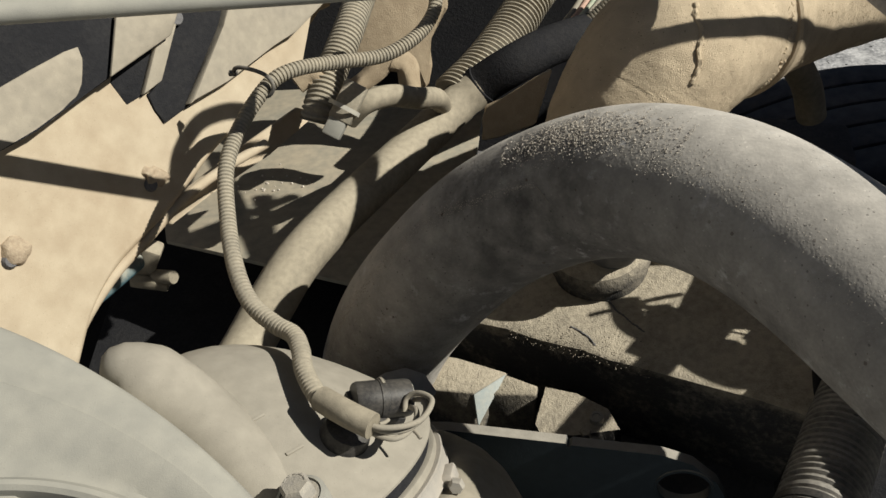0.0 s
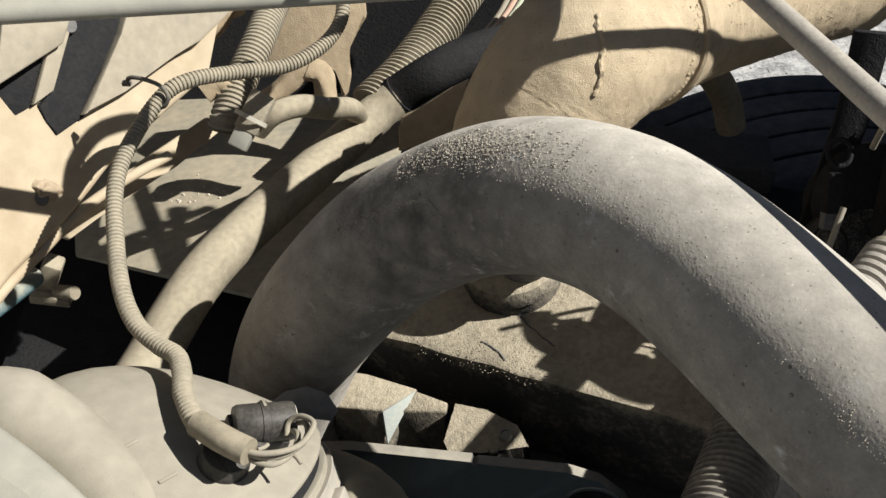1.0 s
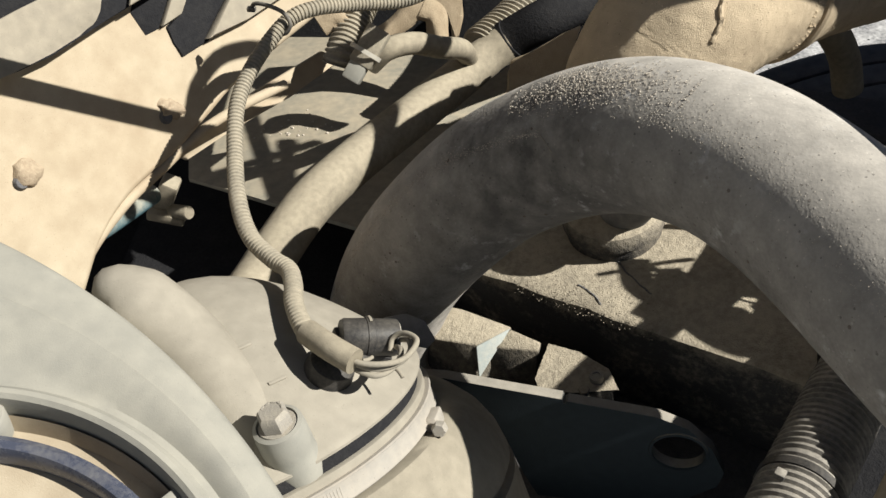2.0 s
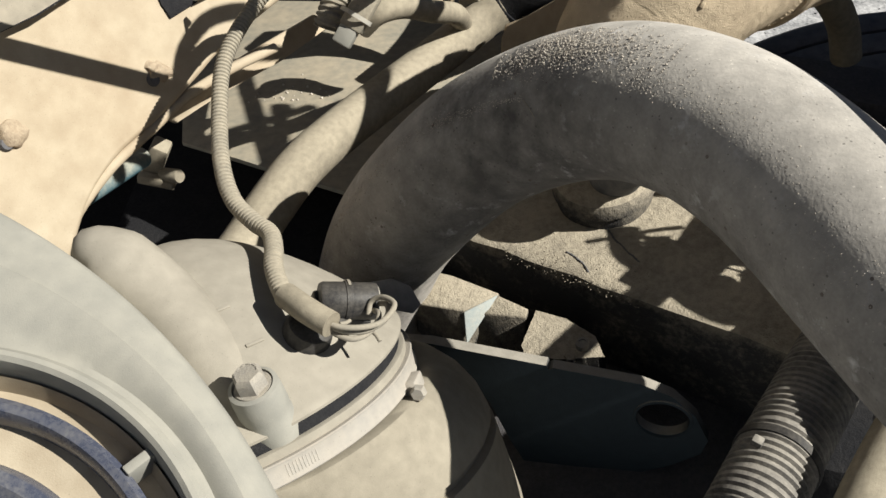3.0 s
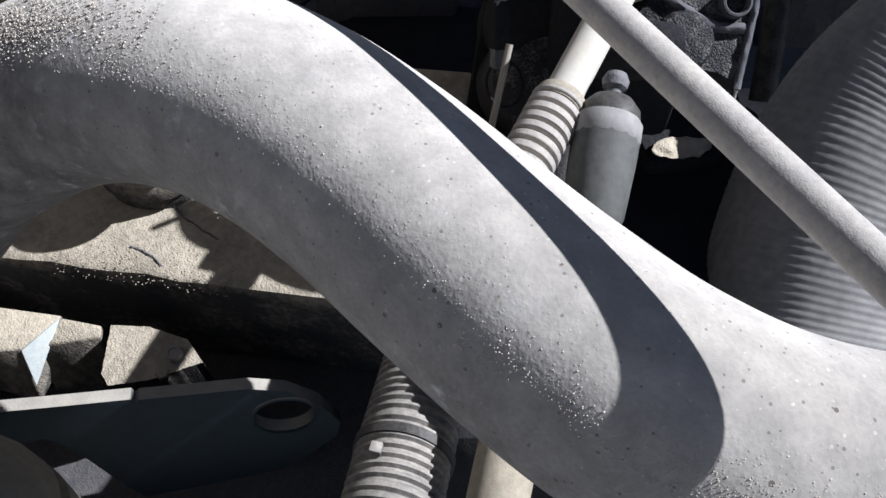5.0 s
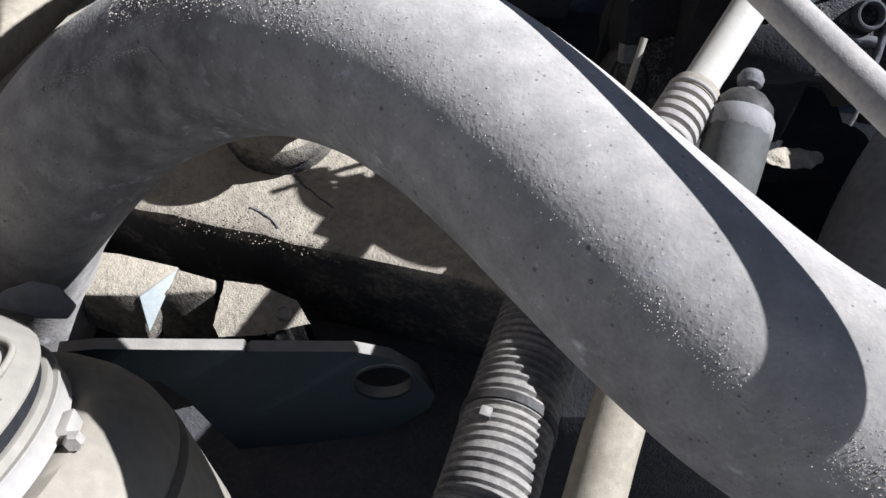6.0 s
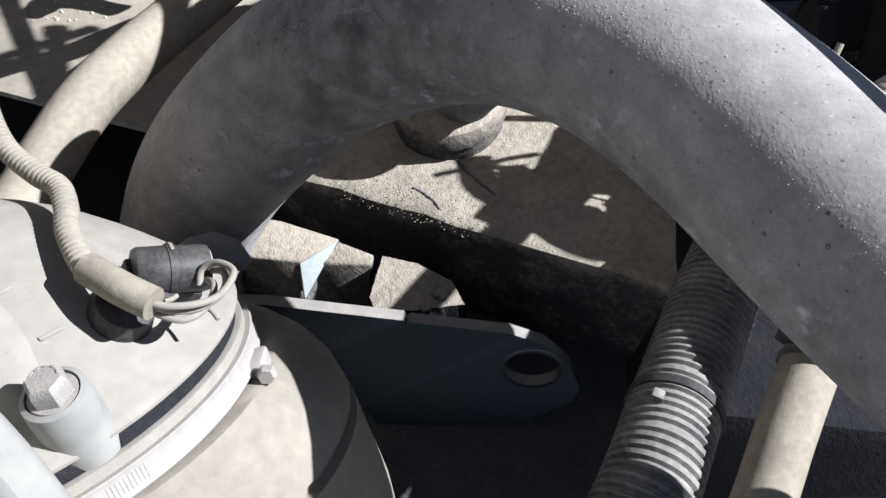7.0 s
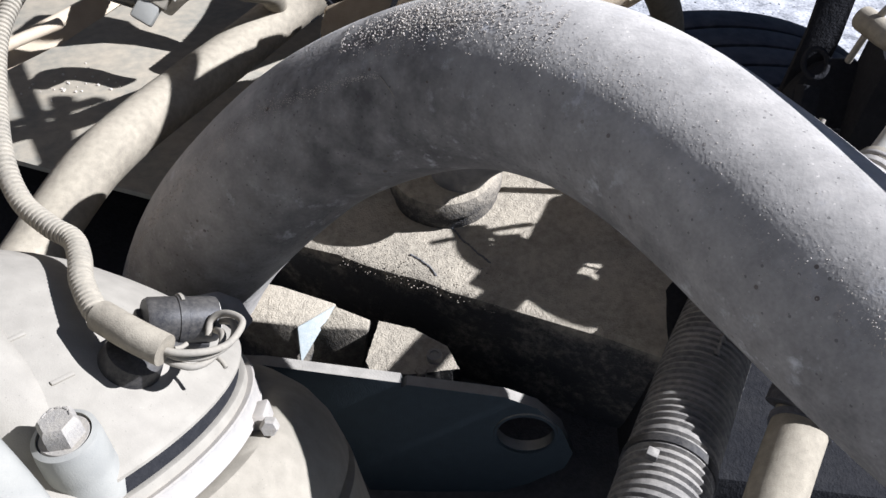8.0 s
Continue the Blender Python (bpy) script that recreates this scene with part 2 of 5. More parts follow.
def frames(line):
    tan = np.gradient(line, axis=0)
    tan /= np.linalg.norm(tan, axis=1)[:, None]
    ref = np.cross(tan[0], (0.3, 0.2, 0.93))
    side = [ref / np.linalg.norm(ref)]
    for t in tan[1:]:
        v = side[-1] - t * (side[-1] @ t)
        side.append(v / np.linalg.norm(v))
    side = np.array(side)
    return tan, side, np.cross(tan, side)


def tube(points, radius, seg=24, step=0.004, bm=None, caps=True, bore=0.0):
    """A swept tube. radius: metres, or a function of (metres along, angle)."""
    line, along = spline(points, step)
    tan, a, b = frames(line)
    bm = bm or bmesh.new()
    rings = []
    for p, s, u, v in zip(line, along, a, b):
        ring = []
        for k in range(seg):
            w = 2 * math.pi * k / seg
            r = radius(s, w) if callable(radius) else radius
            ring.append(bm.verts.new(p + (u * math.cos(w) + v * math.sin(w)) * r))
        rings.append(ring)
    for r0, r1 in zip(rings, rings[1:]):
        for k in range(seg):
            bm.faces.new((r0[k], r0[(k + 1) % seg], r1[(k + 1) % seg], r1[k]))
    if caps:
        bm.faces.new(rings[0][::-1])
        bm.faces.new(rings[-1])
    return bm


def ribbed(radius, pitch, depth, split=None):
    """A radius with ribs: flat tops, narrow valleys."""
    def at(s, w):
        u = (s / pitch) % 1.0
        top = 1.0 if 0.2 < u < 0.8 else 0.0
        r = radius - depth * (1 - top)
        if split is not None and abs((w - split + math.pi) % (2 * math.pi) - math.pi) < 0.12:
            r -= depth * 1.2
        return r
    return at


def lathe(centre, axis, profile, seg=64, start=0.0, turn=360.0, bm=None):
    """Turns a profile of (radius, height) about an axis."""
    n = Vector(axis).normalized()
    u = Vector((1, 0, 0)) - n * n.x
    u.normalize()
    v = n.cross(u)
    bm = bm or bmesh.new()
    full = turn >= 360
    count = seg if full else seg + 1
    rows = []
    for r, h in profile:
        row = []
        for k in range(count):
            w = radians(start + turn * k / seg)
            row.append(bm.verts.new(Vector(centre) + n * h + (u * math.cos(w) + v * math.sin(w)) * max(r, 1e-5)))
        rows.append(row)
    for r0, r1 in zip(rows, rows[1:]):
        for k in range(seg):
            k1 = (k + 1) % count
            bm.faces.new((r0[k], r0[k1], r1[k1], r1[k]))
    return bm


def box(bm, centre, size, turn=None, bevel=0.002):
    """A bevelled box: centre, size, and an optional 3x3 turn."""
    made = bmesh.ops.create_cube(bm, size=1.0)["verts"]
    rot = turn.to_4x4() if turn is not None else Matrix.Identity(4)
    bmesh.ops.transform(bm, verts=made, matrix=Matrix.Translation(centre) @ rot @ Matrix.Diagonal((*size, 1)))
    if bevel:
        edges = list({e for v in made for e in v.link_edges})
        bmesh.ops.bevel(bm, geom=edges, offset=bevel, segments=2, affect="EDGES", profile=0.5)
    return bm


def slab(bm, corners, thick, bevel=0.0015):
    """A plate from its outline, thick metres deep behind the outline's face."""
    vs = [Vector(c) for c in corners]
    n = Vector((0, 0, 0))
    for a, b in zip(vs, vs[1:] + vs[:1]):
        n += a.cross(b)
    n.normalize()
    top = [bm.verts.new(v) for v in vs]
    low = [bm.verts.new(v - n * thick) for v in vs]
    faces = [bm.faces.new(top), bm.faces.new(low[::-1])]
    for k in range(len(vs)):
        j = (k + 1) % len(vs)
        faces.append(bm.faces.new((top[k], low[k], low[j], top[j])))
    if bevel:
        edges = list({e for f in faces for e in f.edges})
        bmesh.ops.bevel(bm, geom=edges, offset=bevel, segments=2, affect="EDGES", profile=0.5)
    return bm


def basis(axis, near=(1, 0, 0)):
    """A 3x3 turn whose z is the axis and whose x lies towards near."""
    z = Vector(axis).normalized()
    x = Vector(near) - z * Vector(near).dot(z)
    x.normalize()
    return Matrix((x, z.cross(x), z)).transposed()


def hexagon(centre, axis, across, height, bm=None, bevel=0.001):
    """A hexagonal head or nut with chamfered top."""
    bm = bm or bmesh.new()
    r = across / math.sqrt(3)
    turn = basis(axis)
    prof = ((r, 0), (r, height * 0.62), (r * 0.93, height * 0.85), (r * 0.80, height))
    rows = [[bm.verts.new(Vector(centre) + turn @ Vector((q * math.cos(k * math.pi / 3), q * math.sin(k * math.pi / 3), h))) for k in range(6)] for q, h in prof]
    for r0, r1 in zip(rows, rows[1:]):
        for k in range(6):
            bm.faces.new((r0[k], r0[(k + 1) % 6], r1[(k + 1) % 6], r1[k]))
    bm.faces.new(rows[-1])
    bm.faces.new(rows[0][::-1])
    return bm


# ---- ground ----
bm = bmesh.new()
bmesh.ops.create_grid(bm, x_segments=60, y_segments=60, size=40)
for v in bm.verts:
    v.co.z = 0.02 * noise.noise(v.co * 0.7)
single("ground", bm, M_GROUND, "pale grey gravel ground in hard sun", "ground", kind="structure")

# ---- the large curved intake hose ----
HOSE_LINE = [(-0.0818, 0.6437, 0.7952), (-0.0666, 0.6321, 0.8759), (-0.0564, 0.6195, 0.9463), (-0.0346, 0.6012, 1.0210), (-0.0014, 0.5891, 1.0834), (0.0393, 0.5820, 1.1358),
             (0.0894, 0.5595, 1.1841), (0.1316, 0.5273, 1.2168), (0.1706, 0.4906, 1.2326), (0.2017, 0.4512, 1.2374), (0.2268, 0.4087, 1.2379), (0.2487, 0.3638, 1.2374),
             (0.2717, 0.3196, 1.2361), (0.2992, 0.2795, 1.2323), (0.3364, 0.2474, 1.2261), (0.3886, 0.2267, 1.2161), (0.4537, 0.2153, 1.2053), (0.5467, 0.2096, 1.1898)]


def hose_radius(s):
    """The hose narrows a little from its foot to its far end."""
    return 0.0534 - 0.0027 * min(1.0, max(0.0, (s - 0.1) / 0.7))


HOSE_FIBRE = [(0.0618, 0.5241, 1.2157), (0.0644, 0.5204, 1.2146), (0.0685, 0.5144, 1.2118), (0.0708, 0.5117, 1.2097), (0.0755, 0.5066, 1.2068)]
intake_hose = thing("intake_hose", (-0.085, 0.655, 0.78), "large curved black rubber intake hose coated in grey dust", "hose")
part("hose", tube(HOSE_LINE, lambda s, w: hose_radius(s) + 0.0004 * math.sin(3 * w + 9 * s), 72, 0.005), M_HOSE, intake_hose)
part("fibre", tube(HOSE_FIBRE, 0.0003, 6, 0.002), M_WIRE, intake_hose, "pale fibre stuck in the dust")
part("flange_ear", slab(bmesh.new(), [(-0.059, 0.523, 1.020), (-0.047, 0.531, 1.026), (-0.030, 0.535, 1.028), (-0.015, 0.532, 1.024), (-0.005, 0.522, 1.014), (-0.011, 0.516, 1.009), (-0.028, 0.517, 1.011), (-0.043, 0.521, 1.016)], 0.006), M_FAT, intake_hose, "dull black mounting ear with a hole")
# Black disc standing in for the dark inside of the ear's hole.
part("ear_hole_disc", lathe(Vector((-0.025, 0.524, 1.020)), (0.05, -0.5, 0.86), [(0, 0.003), (0.0052, 0.003), (0.0060, 0.001), (0.0060, -0.004)], 20), M_BLACK, intake_hose)

# ---- round air canister with its clamp ----
CAN_C, CAN_N = Vector((-0.1369, 0.3947, 1.0598)), Vector((-0.347, 0.435, 0.831)).normalized()
CAN_R, CAN_H, DOME = 0.1358, 0.0988, 1.82
canister = thing("air_canister", (-0.08, 0.32, 0.80), "round pale dusty canister, domed lid, steel band clamp", "canister")
dome = [(CAN_R * q, CAN_H * (1 - q ** DOME)) for q in (0, 0.05, 0.1, 0.2, 0.3, 0.4, 0.5, 0.6, 0.7, 0.78, 0.85, 0.91, 0.96, 0.985)]
part("lid", lathe(CAN_C, CAN_N, dome + [(CAN_R - 0.0006, 0.0012), (CAN_R, -0.0003), (CAN_R + 0.0006, -0.0015), (CAN_R, -0.0032), (CAN_R - 0.004, -0.0036), (CAN_R - 0.016, -0.0036)], 120), M_CAN, canister)
part("gasket", lathe(CAN_C, CAN_N, [(CAN_R - 0.016, -0.003), (CAN_R - 0.0045, -0.0034), (CAN_R - 0.004, -0.0075), (CAN_R - 0.0045, -0.0130), (CAN_R - 0.016, -0.0135)], 120), M_SHADE_BLACK, canister, "black rubber gasket in the seam")
part("rim", lathe(CAN_C, CAN_N, [(CAN_R - 0.014, -0.0120), (CAN_R - 0.003, -0.0122), (CAN_R - 0.0012, -0.0130), (CAN_R - 0.0012, -0.0185), (CAN_R - 0.012, -0.0195)], 120), M_CAN, canister)
band = part("clamp_band", lathe(CAN_C, CAN_N, [(CAN_R - 0.006, -0.0180), (CAN_R + 0.0018, -0.0182), (CAN_R + 0.0026, -0.0190), (CAN_R + 0.0018, -0.0205), (CAN_R + 0.0018, -0.0300), (CAN_R + 0.0026, -0.0315), (CAN_R + 0.0018, -0.0323), (CAN_R - 0.006, -0.0325)], 120), M_BAND, canister, "worm-drive steel band clamp")
part("groove", lathe(CAN_C, CAN_N, [(CAN_R - 0.004, -0.0315), (CAN_R - 0.004, -0.0375)], 120), M_PITCH, canister)

# the body swells to one side as it goes down
bm = bmesh.new()
turn_c = basis(CAN_N)
rows = []
for r, h, lean in [(-0.010, 0.0350, 0.0), (-0.003, 0.0352, 0.004), (0.000, 0.037, 0.012), (0.001, 0.045, 0.022), (0.002, 0.060, 0.033), (0.003, 0.075, 0.039), (0.003, 0.090, 0.042),
                   (0.000, 0.0915, 0.040), (0.000, 0.096, 0.041), (0.0035, 0.0985, 0.043), (0.004, 0.16, 0.045), (0.0, 0.22, 0.043), (-0.02, 0.27, 0.03)]:
    c = CAN_C - CAN_N * h + Vector((0.75, 0.66, 0.0)) * lean
    rows.append([bm.verts.new(c + turn_c @ Vector((math.cos(w), math.sin(w), 0)) * (CAN_R + r)) for w in (2 * math.pi * k / 120 for k in range(120))])
for r0, r1 in zip(rows, rows[1:]):
    for k in range(120):
        bm.faces.new((r0[k], r0[(k + 1) % 120], r1[(k + 1) % 120], r1[k]))
part("body", bm, M_CANBODY, canister, "tan dusty lower body")
can_t = basis(CAN_N)


def on_dome(p, h=0.0):
    """The point of the lid's dome under p, h above it, and the dome's normal there."""
    d = Vector(p) - CAN_C
    d -= CAN_N * d.dot(CAN_N)
    q = d.length / CAN_R
    n = (CAN_N + d.normalized() * (DOME * CAN_H * q ** (DOME - 1) / CAN_R)).normalized()
    return CAN_C + d + CAN_N * (CAN_H * (1 - q ** DOME)) + n * h, n


# clamp screw
SCREW = CAN_C + can_t @ Vector((math.cos(radians(-7.2)), math.sin(radians(-7.2)), 0)) * (CAN_R + 0.010) - CAN_N * 0.033
out_way = (SCREW - CAN_C - CAN_N * (SCREW - CAN_C).dot(CAN_N)).normalized()
along_way = CAN_N.cross(out_way)
bm = box(bmesh.new(), SCREW - out_way * 0.008, (0.012, 0.020, 0.012), Matrix((out_way, along_way, CAN_N)).transposed(), 0.002)
part("screw_housing", bm, M_BAND, band)
part("screw_head", hexagon(SCREW - along_way * 0.012, -along_way, 0.009, 0.006), M_BOLT, band)
# thread slots pressed into the band
bm = bmesh.new()
for k in range(10):
    w = radians(-56.5 + k * 0.9)
    d = can_t @ Vector((math.cos(w), math.sin(w), 0))
    box(bm, CAN_C + d * (CAN_R + 0.0016) + CAN_N * -0.0252, (0.0010, 0.0009, 0.0075), Matrix((d, CAN_N.cross(d), CAN_N)).transposed(), 0.0003)
part("worm_slot_row", bm, M_BAND, band)
# small raised marks on the lid
for place, angle in (((-0.120, 0.388, 1.178), 40), ((-0.093, 0.366, 1.166), 40)):
    foot, n = on_dome(place)
    part("lid_mark", box(bmesh.new(), foot, (0.012, 0.0025, 0.002), basis(n, (0.75, 0.65, 0)), 0.0008), M_CAN, canister)

# ---- sensor plug on the lid, its wires ----
plug = thing("sensor_plug", (-0.055, 0.386, 1.12), "black electrical plug with frayed grey wires on the canister lid", "plug")
base_c, PLUG_N = on_dome((-0.058, 0.373, 1.139))
part("grommet", lathe(base_c, PLUG_N, [(0.0, 0.010), (0.011, 0.010), (0.0140, 0.008), (0.0150, 0.003), (0.0160, -0.004)], 40), M_BLACK, plug)
P_A, P_B = Vector((-0.054, 0.392, 1.151)), Vector((-0.021, 0.402, 1.144))
P_D = (P_B - P_A).normalized()
P_L = (P_B - P_A).length
part("shell", lathe(P_A, P_D, [(0, 0), (0.0112, 0), (0.0122, 0.002), (0.0122, P_L * 0.42), (0.0128, P_L * 0.43), (0.0128, P_L * 0.55), (0.0118, P_L * 0.56), (0.0118, P_L - 0.003), (0.0112, P_L), (0.0080, P_L), (0.0075, P_L - 0.010)], 40), M_BLACK, plug)
part("end_seal", lathe(P_B, P_D, [(0, -0.002), (0.0076, -0.002), (0.0086, 0.0006), (0.0098, 0.0008), (0.0104, -0.001)], 32), M_WHITE, plug, "cream end seal")
part("retainer", lathe(P_A + P_D * (P_L * 0.49), P_D, [(0.0126, -0.0012), (0.0136, -0.0008), (0.0136, 0.0008), (0.0126, 0.0012)], 40, 150, 150), M_WIRE, plug, "thin pale retaining clip")
plug_turn = basis(PLUG_N, P_D)
part("skirt", box(bmesh.new(), P_A.lerp(P_B, 0.45) - PLUG_N * 0.010, (0.036, 0.022, 0.012), plug_turn, 0.002), M_BLACK, plug)
part("latch", box(bmesh.new(), P_A.lerp(P_B, 0.25) - PLUG_N * 0.006 - plug_turn @ Vector((0, 0.012, 0)), (0.020, 0.006, 0.010), plug_turn, 0.001), M_BLACK, plug)
WIRES = [
    [(-0.046, 0.364, 1.166), (-0.037, 0.360, 1.166), (-0.025, 0.361, 1.165), (-0.014, 0.367, 1.163), (-0.008, 0.376, 1.163), (-0.007, 0.385, 1.162), (-0.015, 0.392, 1.159), (-0.022, 0.392, 1.154), (-0.023, 0.386, 1.149)],
    [(-0.043, 0.363, 1.159), (-0.036, 0.360, 1.158), (-0.028, 0.359, 1.157), (-0.021, 0.364, 1.156), (-0.016, 0.372, 1.157), (-0.016, 0.382, 1.155), (-0.020, 0.390, 1.149)],
    [(-0.045, 0.364, 1.163), (-0.033, 0.361, 1.161), (-0.022, 0.364, 1.159), (-0.013, 0.371, 1.159), (-0.010, 0.380, 1.158), (-0.012, 0.389, 1.156), (-0.018, 0.395, 1.150)],
    [(-0.020, 0.371, 1.152), (-0.016, 0.368, 1.152), (-0.013, 0.364, 1.151)],
    [(-0.032, 0.374, 1.156), (-0.034, 0.371, 1.157), (-0.037, 0.369, 1.158)],
]
for k, pts in enumerate(WIRES):
    part("wire", tube(pts, 0.0018 if k < 3 else 0.0012, 10, 0.002), M_WIRE, plug, "dusty grey insulated wire" if k == 0 else "")

part_clip = Vector((0.012, 0.343, 1.055))
part("spring_clip", box(bmesh.new(), part_clip, (0.007, 0.005, 0.006), can_t, 0.0015), M_YELLOW, canister, "small yellow plastic clip")

# ---- thin corrugated conduit over the lid ----
LOOM_LINE = [(-0.010, 0.837, 1.229), (-0.006, 0.807, 1.211), (-0.014, 0.789, 1.198), (-0.030, 0.767, 1.192), (-0.054, 0.746, 1.190), (-0.088, 0.722, 1.198), (-0.119, 0.696, 1.206), (-0.138, 0.678, 1.203), (-0.156, 0.645, 1.188), (-0.163, 0.603, 1.176),
             (-0.156, 0.555, 1.161), (-0.144, 0.511, 1.153), (-0.130, 0.483, 1.147), (-0.111, 0.462, 1.148), (-0.097, 0.449, 1.151), (-0.090, 0.431, 1.155), (-0.085, 0.410, 1.158), (-0.072, 0.384, 1.162), (-0.054, 0.369, 1.165), (-0.040, 0.361, 1.166)]
loom = thing("wire_conduit", LOOM_LINE[-1], "thin dusty split corrugated wire conduit sagging over the bay", "conduit")
part("conduit", tube(LOOM_LINE, ribbed(0.0062, 0.0034, 0.0011), 18, 0.00085), M_LOOM, loom)
part("sleeve", tube([(-0.072, 0.384, 1.163), (-0.055, 0.369, 1.167), (-0.040, 0.360, 1.167)], 0.0079, 20, 0.003), M_TUBE, loom, "smooth taped end sleeve")
# wire ring tie that holds the conduit
RING = Vector((-0.152, 0.688, 1.206))
ring_tie = thing("ring_tie", tuple(RING), "thin wire ring tie looped round the conduit", "tie")
ring_pts = [(-0.167, 0.685, 1.209), (-0.163, 0.683, 1.215), (-0.151, 0.677, 1.217), (-0.138, 0.672, 1.214), (-0.133, 0.669, 1.206), (-0.138, 0.668, 1.198), (-0.146, 0.674, 1.200)]
part("loop", tube(ring_pts, 0.0017, 10, 0.002), M_LOOM_DARK, ring_tie)
part("clasp", box(bmesh.new(), Vector(ring_pts[0]), (0.007, 0.005, 0.004), None, 0.001), M_LOOM_DARK, ring_tie)

# ---- bolt on its tall boss ----
boss = thing("boss_bolt", (-0.064, 0.329, 1.06), "dusty hex-head bolt on a tall round boss", "bolt")
B_TOP, B_LOW = Vector((-0.080, 0.320, 1.167)), Vector((-0.060, 0.316, 1.085))
B_AX = (B_TOP - B_LOW).normalized()
B_LEN = (B_TOP - B_LOW).length
part("spacer", lathe(B_LOW, B_AX, [(0, 0), (0.0142, 0), (0.0155, 0.004), (0.0155, B_LEN - 0.034), (0.0149, B_LEN - 0.031), (0.0152, B_LEN - 0.028), (0.0150, B_LEN - 0.016), (0.0144, B_LEN - 0.010), (0.0120, B_LEN - 0.009), (0.0116, B_LEN - 0.013), (0, B_LEN - 0.013)], 56), M_PANEL, boss)
part("washer", lathe(B_TOP, B_AX, [(0, -0.0125), (0.0112, -0.0125), (0.0114, -0.0105), (0.0108, -0.0095), (0, -0.0095)], 40), M_BOLT, boss)
head = part("bolt_head", hexagon(B_TOP - B_AX * 0.0095, B_AX, 0.0165, 0.0105), M_BOLT, boss)
bm = bmesh.new()
for k in range(5):
    w = radians(25 + 32 * k)
    d = basis(B_AX) @ Vector((math.cos(w), math.sin(w), 0))
    box(bm, B_TOP + B_AX * 0.0011 + d * 0.0062, (0.0028, 0.0009, 0.0007), basis(B_AX, d.cross(B_AX)), 0.0002)
part("grade_mark", bm, M_BOLT, head, "raised unreadable bars on the bolt head")

# ---- dished fan shroud and the ring inside it ----
SHR_N = Vector((0.10, -0.20, 0.97)).normalized()
SHR_C = Vector((-0.216, 0.155, 1.150))
sx = Vector((1, 0, 0)) - SHR_N * SHR_N.x
sx.normalize()
sy = SHR_N.cross(sx)
OUT_C, OUT_R, LIP = Vector((-0.407, -0.006, 1.138)), 0.443, 0.152
rel = OUT_C - SHR_C
ox, oy = rel.dot(sx), rel.dot(sy)


def shroud_bm():
    """The sheet between the round opening and the outer edge."""
    bm = bmesh.new()
    rows = []
    for k in range(161):
        w = radians(-75 + 220 * k / 160)
        cx, cy = math.cos(w), math.sin(w)
        b = cx * ox + cy * oy
        reach = b + math.sqrt(max(b * b - (ox * ox + oy * oy - OUT_R ** 2), 0.0))
        span = reach - LIP
        prof = [(LIP - 0.002, -0.045), (LIP - 0.001, -0.003), (LIP + 0.0005, 0.0035), (LIP + 0.003, 0.0055), (LIP + 0.006, 0.005), (LIP + 0.009, 0.001), (LIP + 0.013, 0.0)]
        prof += [(LIP + 0.013 + (span - 0.022) * q, 0.006 * math.sin(q * 2.6)) for q in (0.1, 0.2, 0.35, 0.5, 0.62)]
        prof += [(LIP + 0.013 + (span - 0.022) * q, 0.006 * math.sin(q * 2.6) - 0.0012) for q in (0.63, 0.75, 0.86, 0.94, 1.0)]
        prof += [(reach - 0.005, 0.001), (reach - 0.002, -0.002), (reach, -0.007), (reach - 0.0005, -0.05)]
        rows.append([bm.verts.new(SHR_C + (sx * cx + sy * cy) * r + SHR_N * h) for r, h in prof])
    for r0, r1 in zip(rows, rows[1:]):
        for k in range(len(r0) - 1):
            bm.faces.new((r0[k], r0[k + 1], r1[k + 1], r1[k]))
    return bm


shroud = thing("fan_shroud", tuple(SHR_C - SHR_N * 0.06), "pale grey dusty plastic fan shroud with a round lipped opening", "shroud")
part("shroud_shell", shroud_bm(), M_PANEL, shroud)
part("side_duct", tube([(-0.200, 0.388, 1.178), (-0.184, 0.392, 1.176), (-0.149, 0.381, 1.151), (-0.109, 0.346, 1.132), (-0.089, 0.320, 1.115), (-0.074, 0.294, 1.080)], lambda s, w: 0.024 * min(1.0, 0.12 + math.sqrt(max(s, 0.0) / 0.034)), 32, 0.004), M_CAN, shroud, "rounded pale duct under the shroud edge")
guard = thing("fan_guard", tuple(SHR_C - SHR_N * 0.10), "dark plastic fan ring with radial ribs inside the shroud", "fan guard")
RIB_TURN, TAB_TURN, TAB_R = 49.7, 94.5, 0.1435
part("liner", lathe(SHR_C, SHR_N, [(LIP - 0.0025, -0.010), (LIP - 0.006, -0.022), (LIP - 0.016, -0.026)], 100), M_FENDER, guard, "tan dusty liner")
part("outer_ring", lathe(SHR_C, SHR_N, [(LIP - 0.0260, -0.04), (LIP - 0.0255, -0.010), (LIP - 0.023, -0.0055), (LIP - 0.019, -0.0045), (LIP - 0.0155, -0.0075), (LIP - 0.0148, -0.045)], 120), M_RING, guard)
part("inner_ring", lathe(SHR_C, SHR_N, [(LIP - 0.064, -0.05), (LIP - 0.062, -0.018), (LIP - 0.057, -0.014), (LIP - 0.050, -0.014), (LIP - 0.046, -0.019), (LIP - 0.045, -0.05)], 120), M_RING, guard)
for k in range(6):
    w = radians(60 * k + RIB_TURN)
    d = sx * math.cos(w) + sy * math.sin(w)
    part("rib", box(bmesh.new(), SHR_C + d * (LIP - 0.008) - SHR_N * 0.012, (0.018, 0.006, 0.018), Matrix((d, SHR_N.cross(d), SHR_N)).transposed(), 0.0012), M_PANEL, guard)
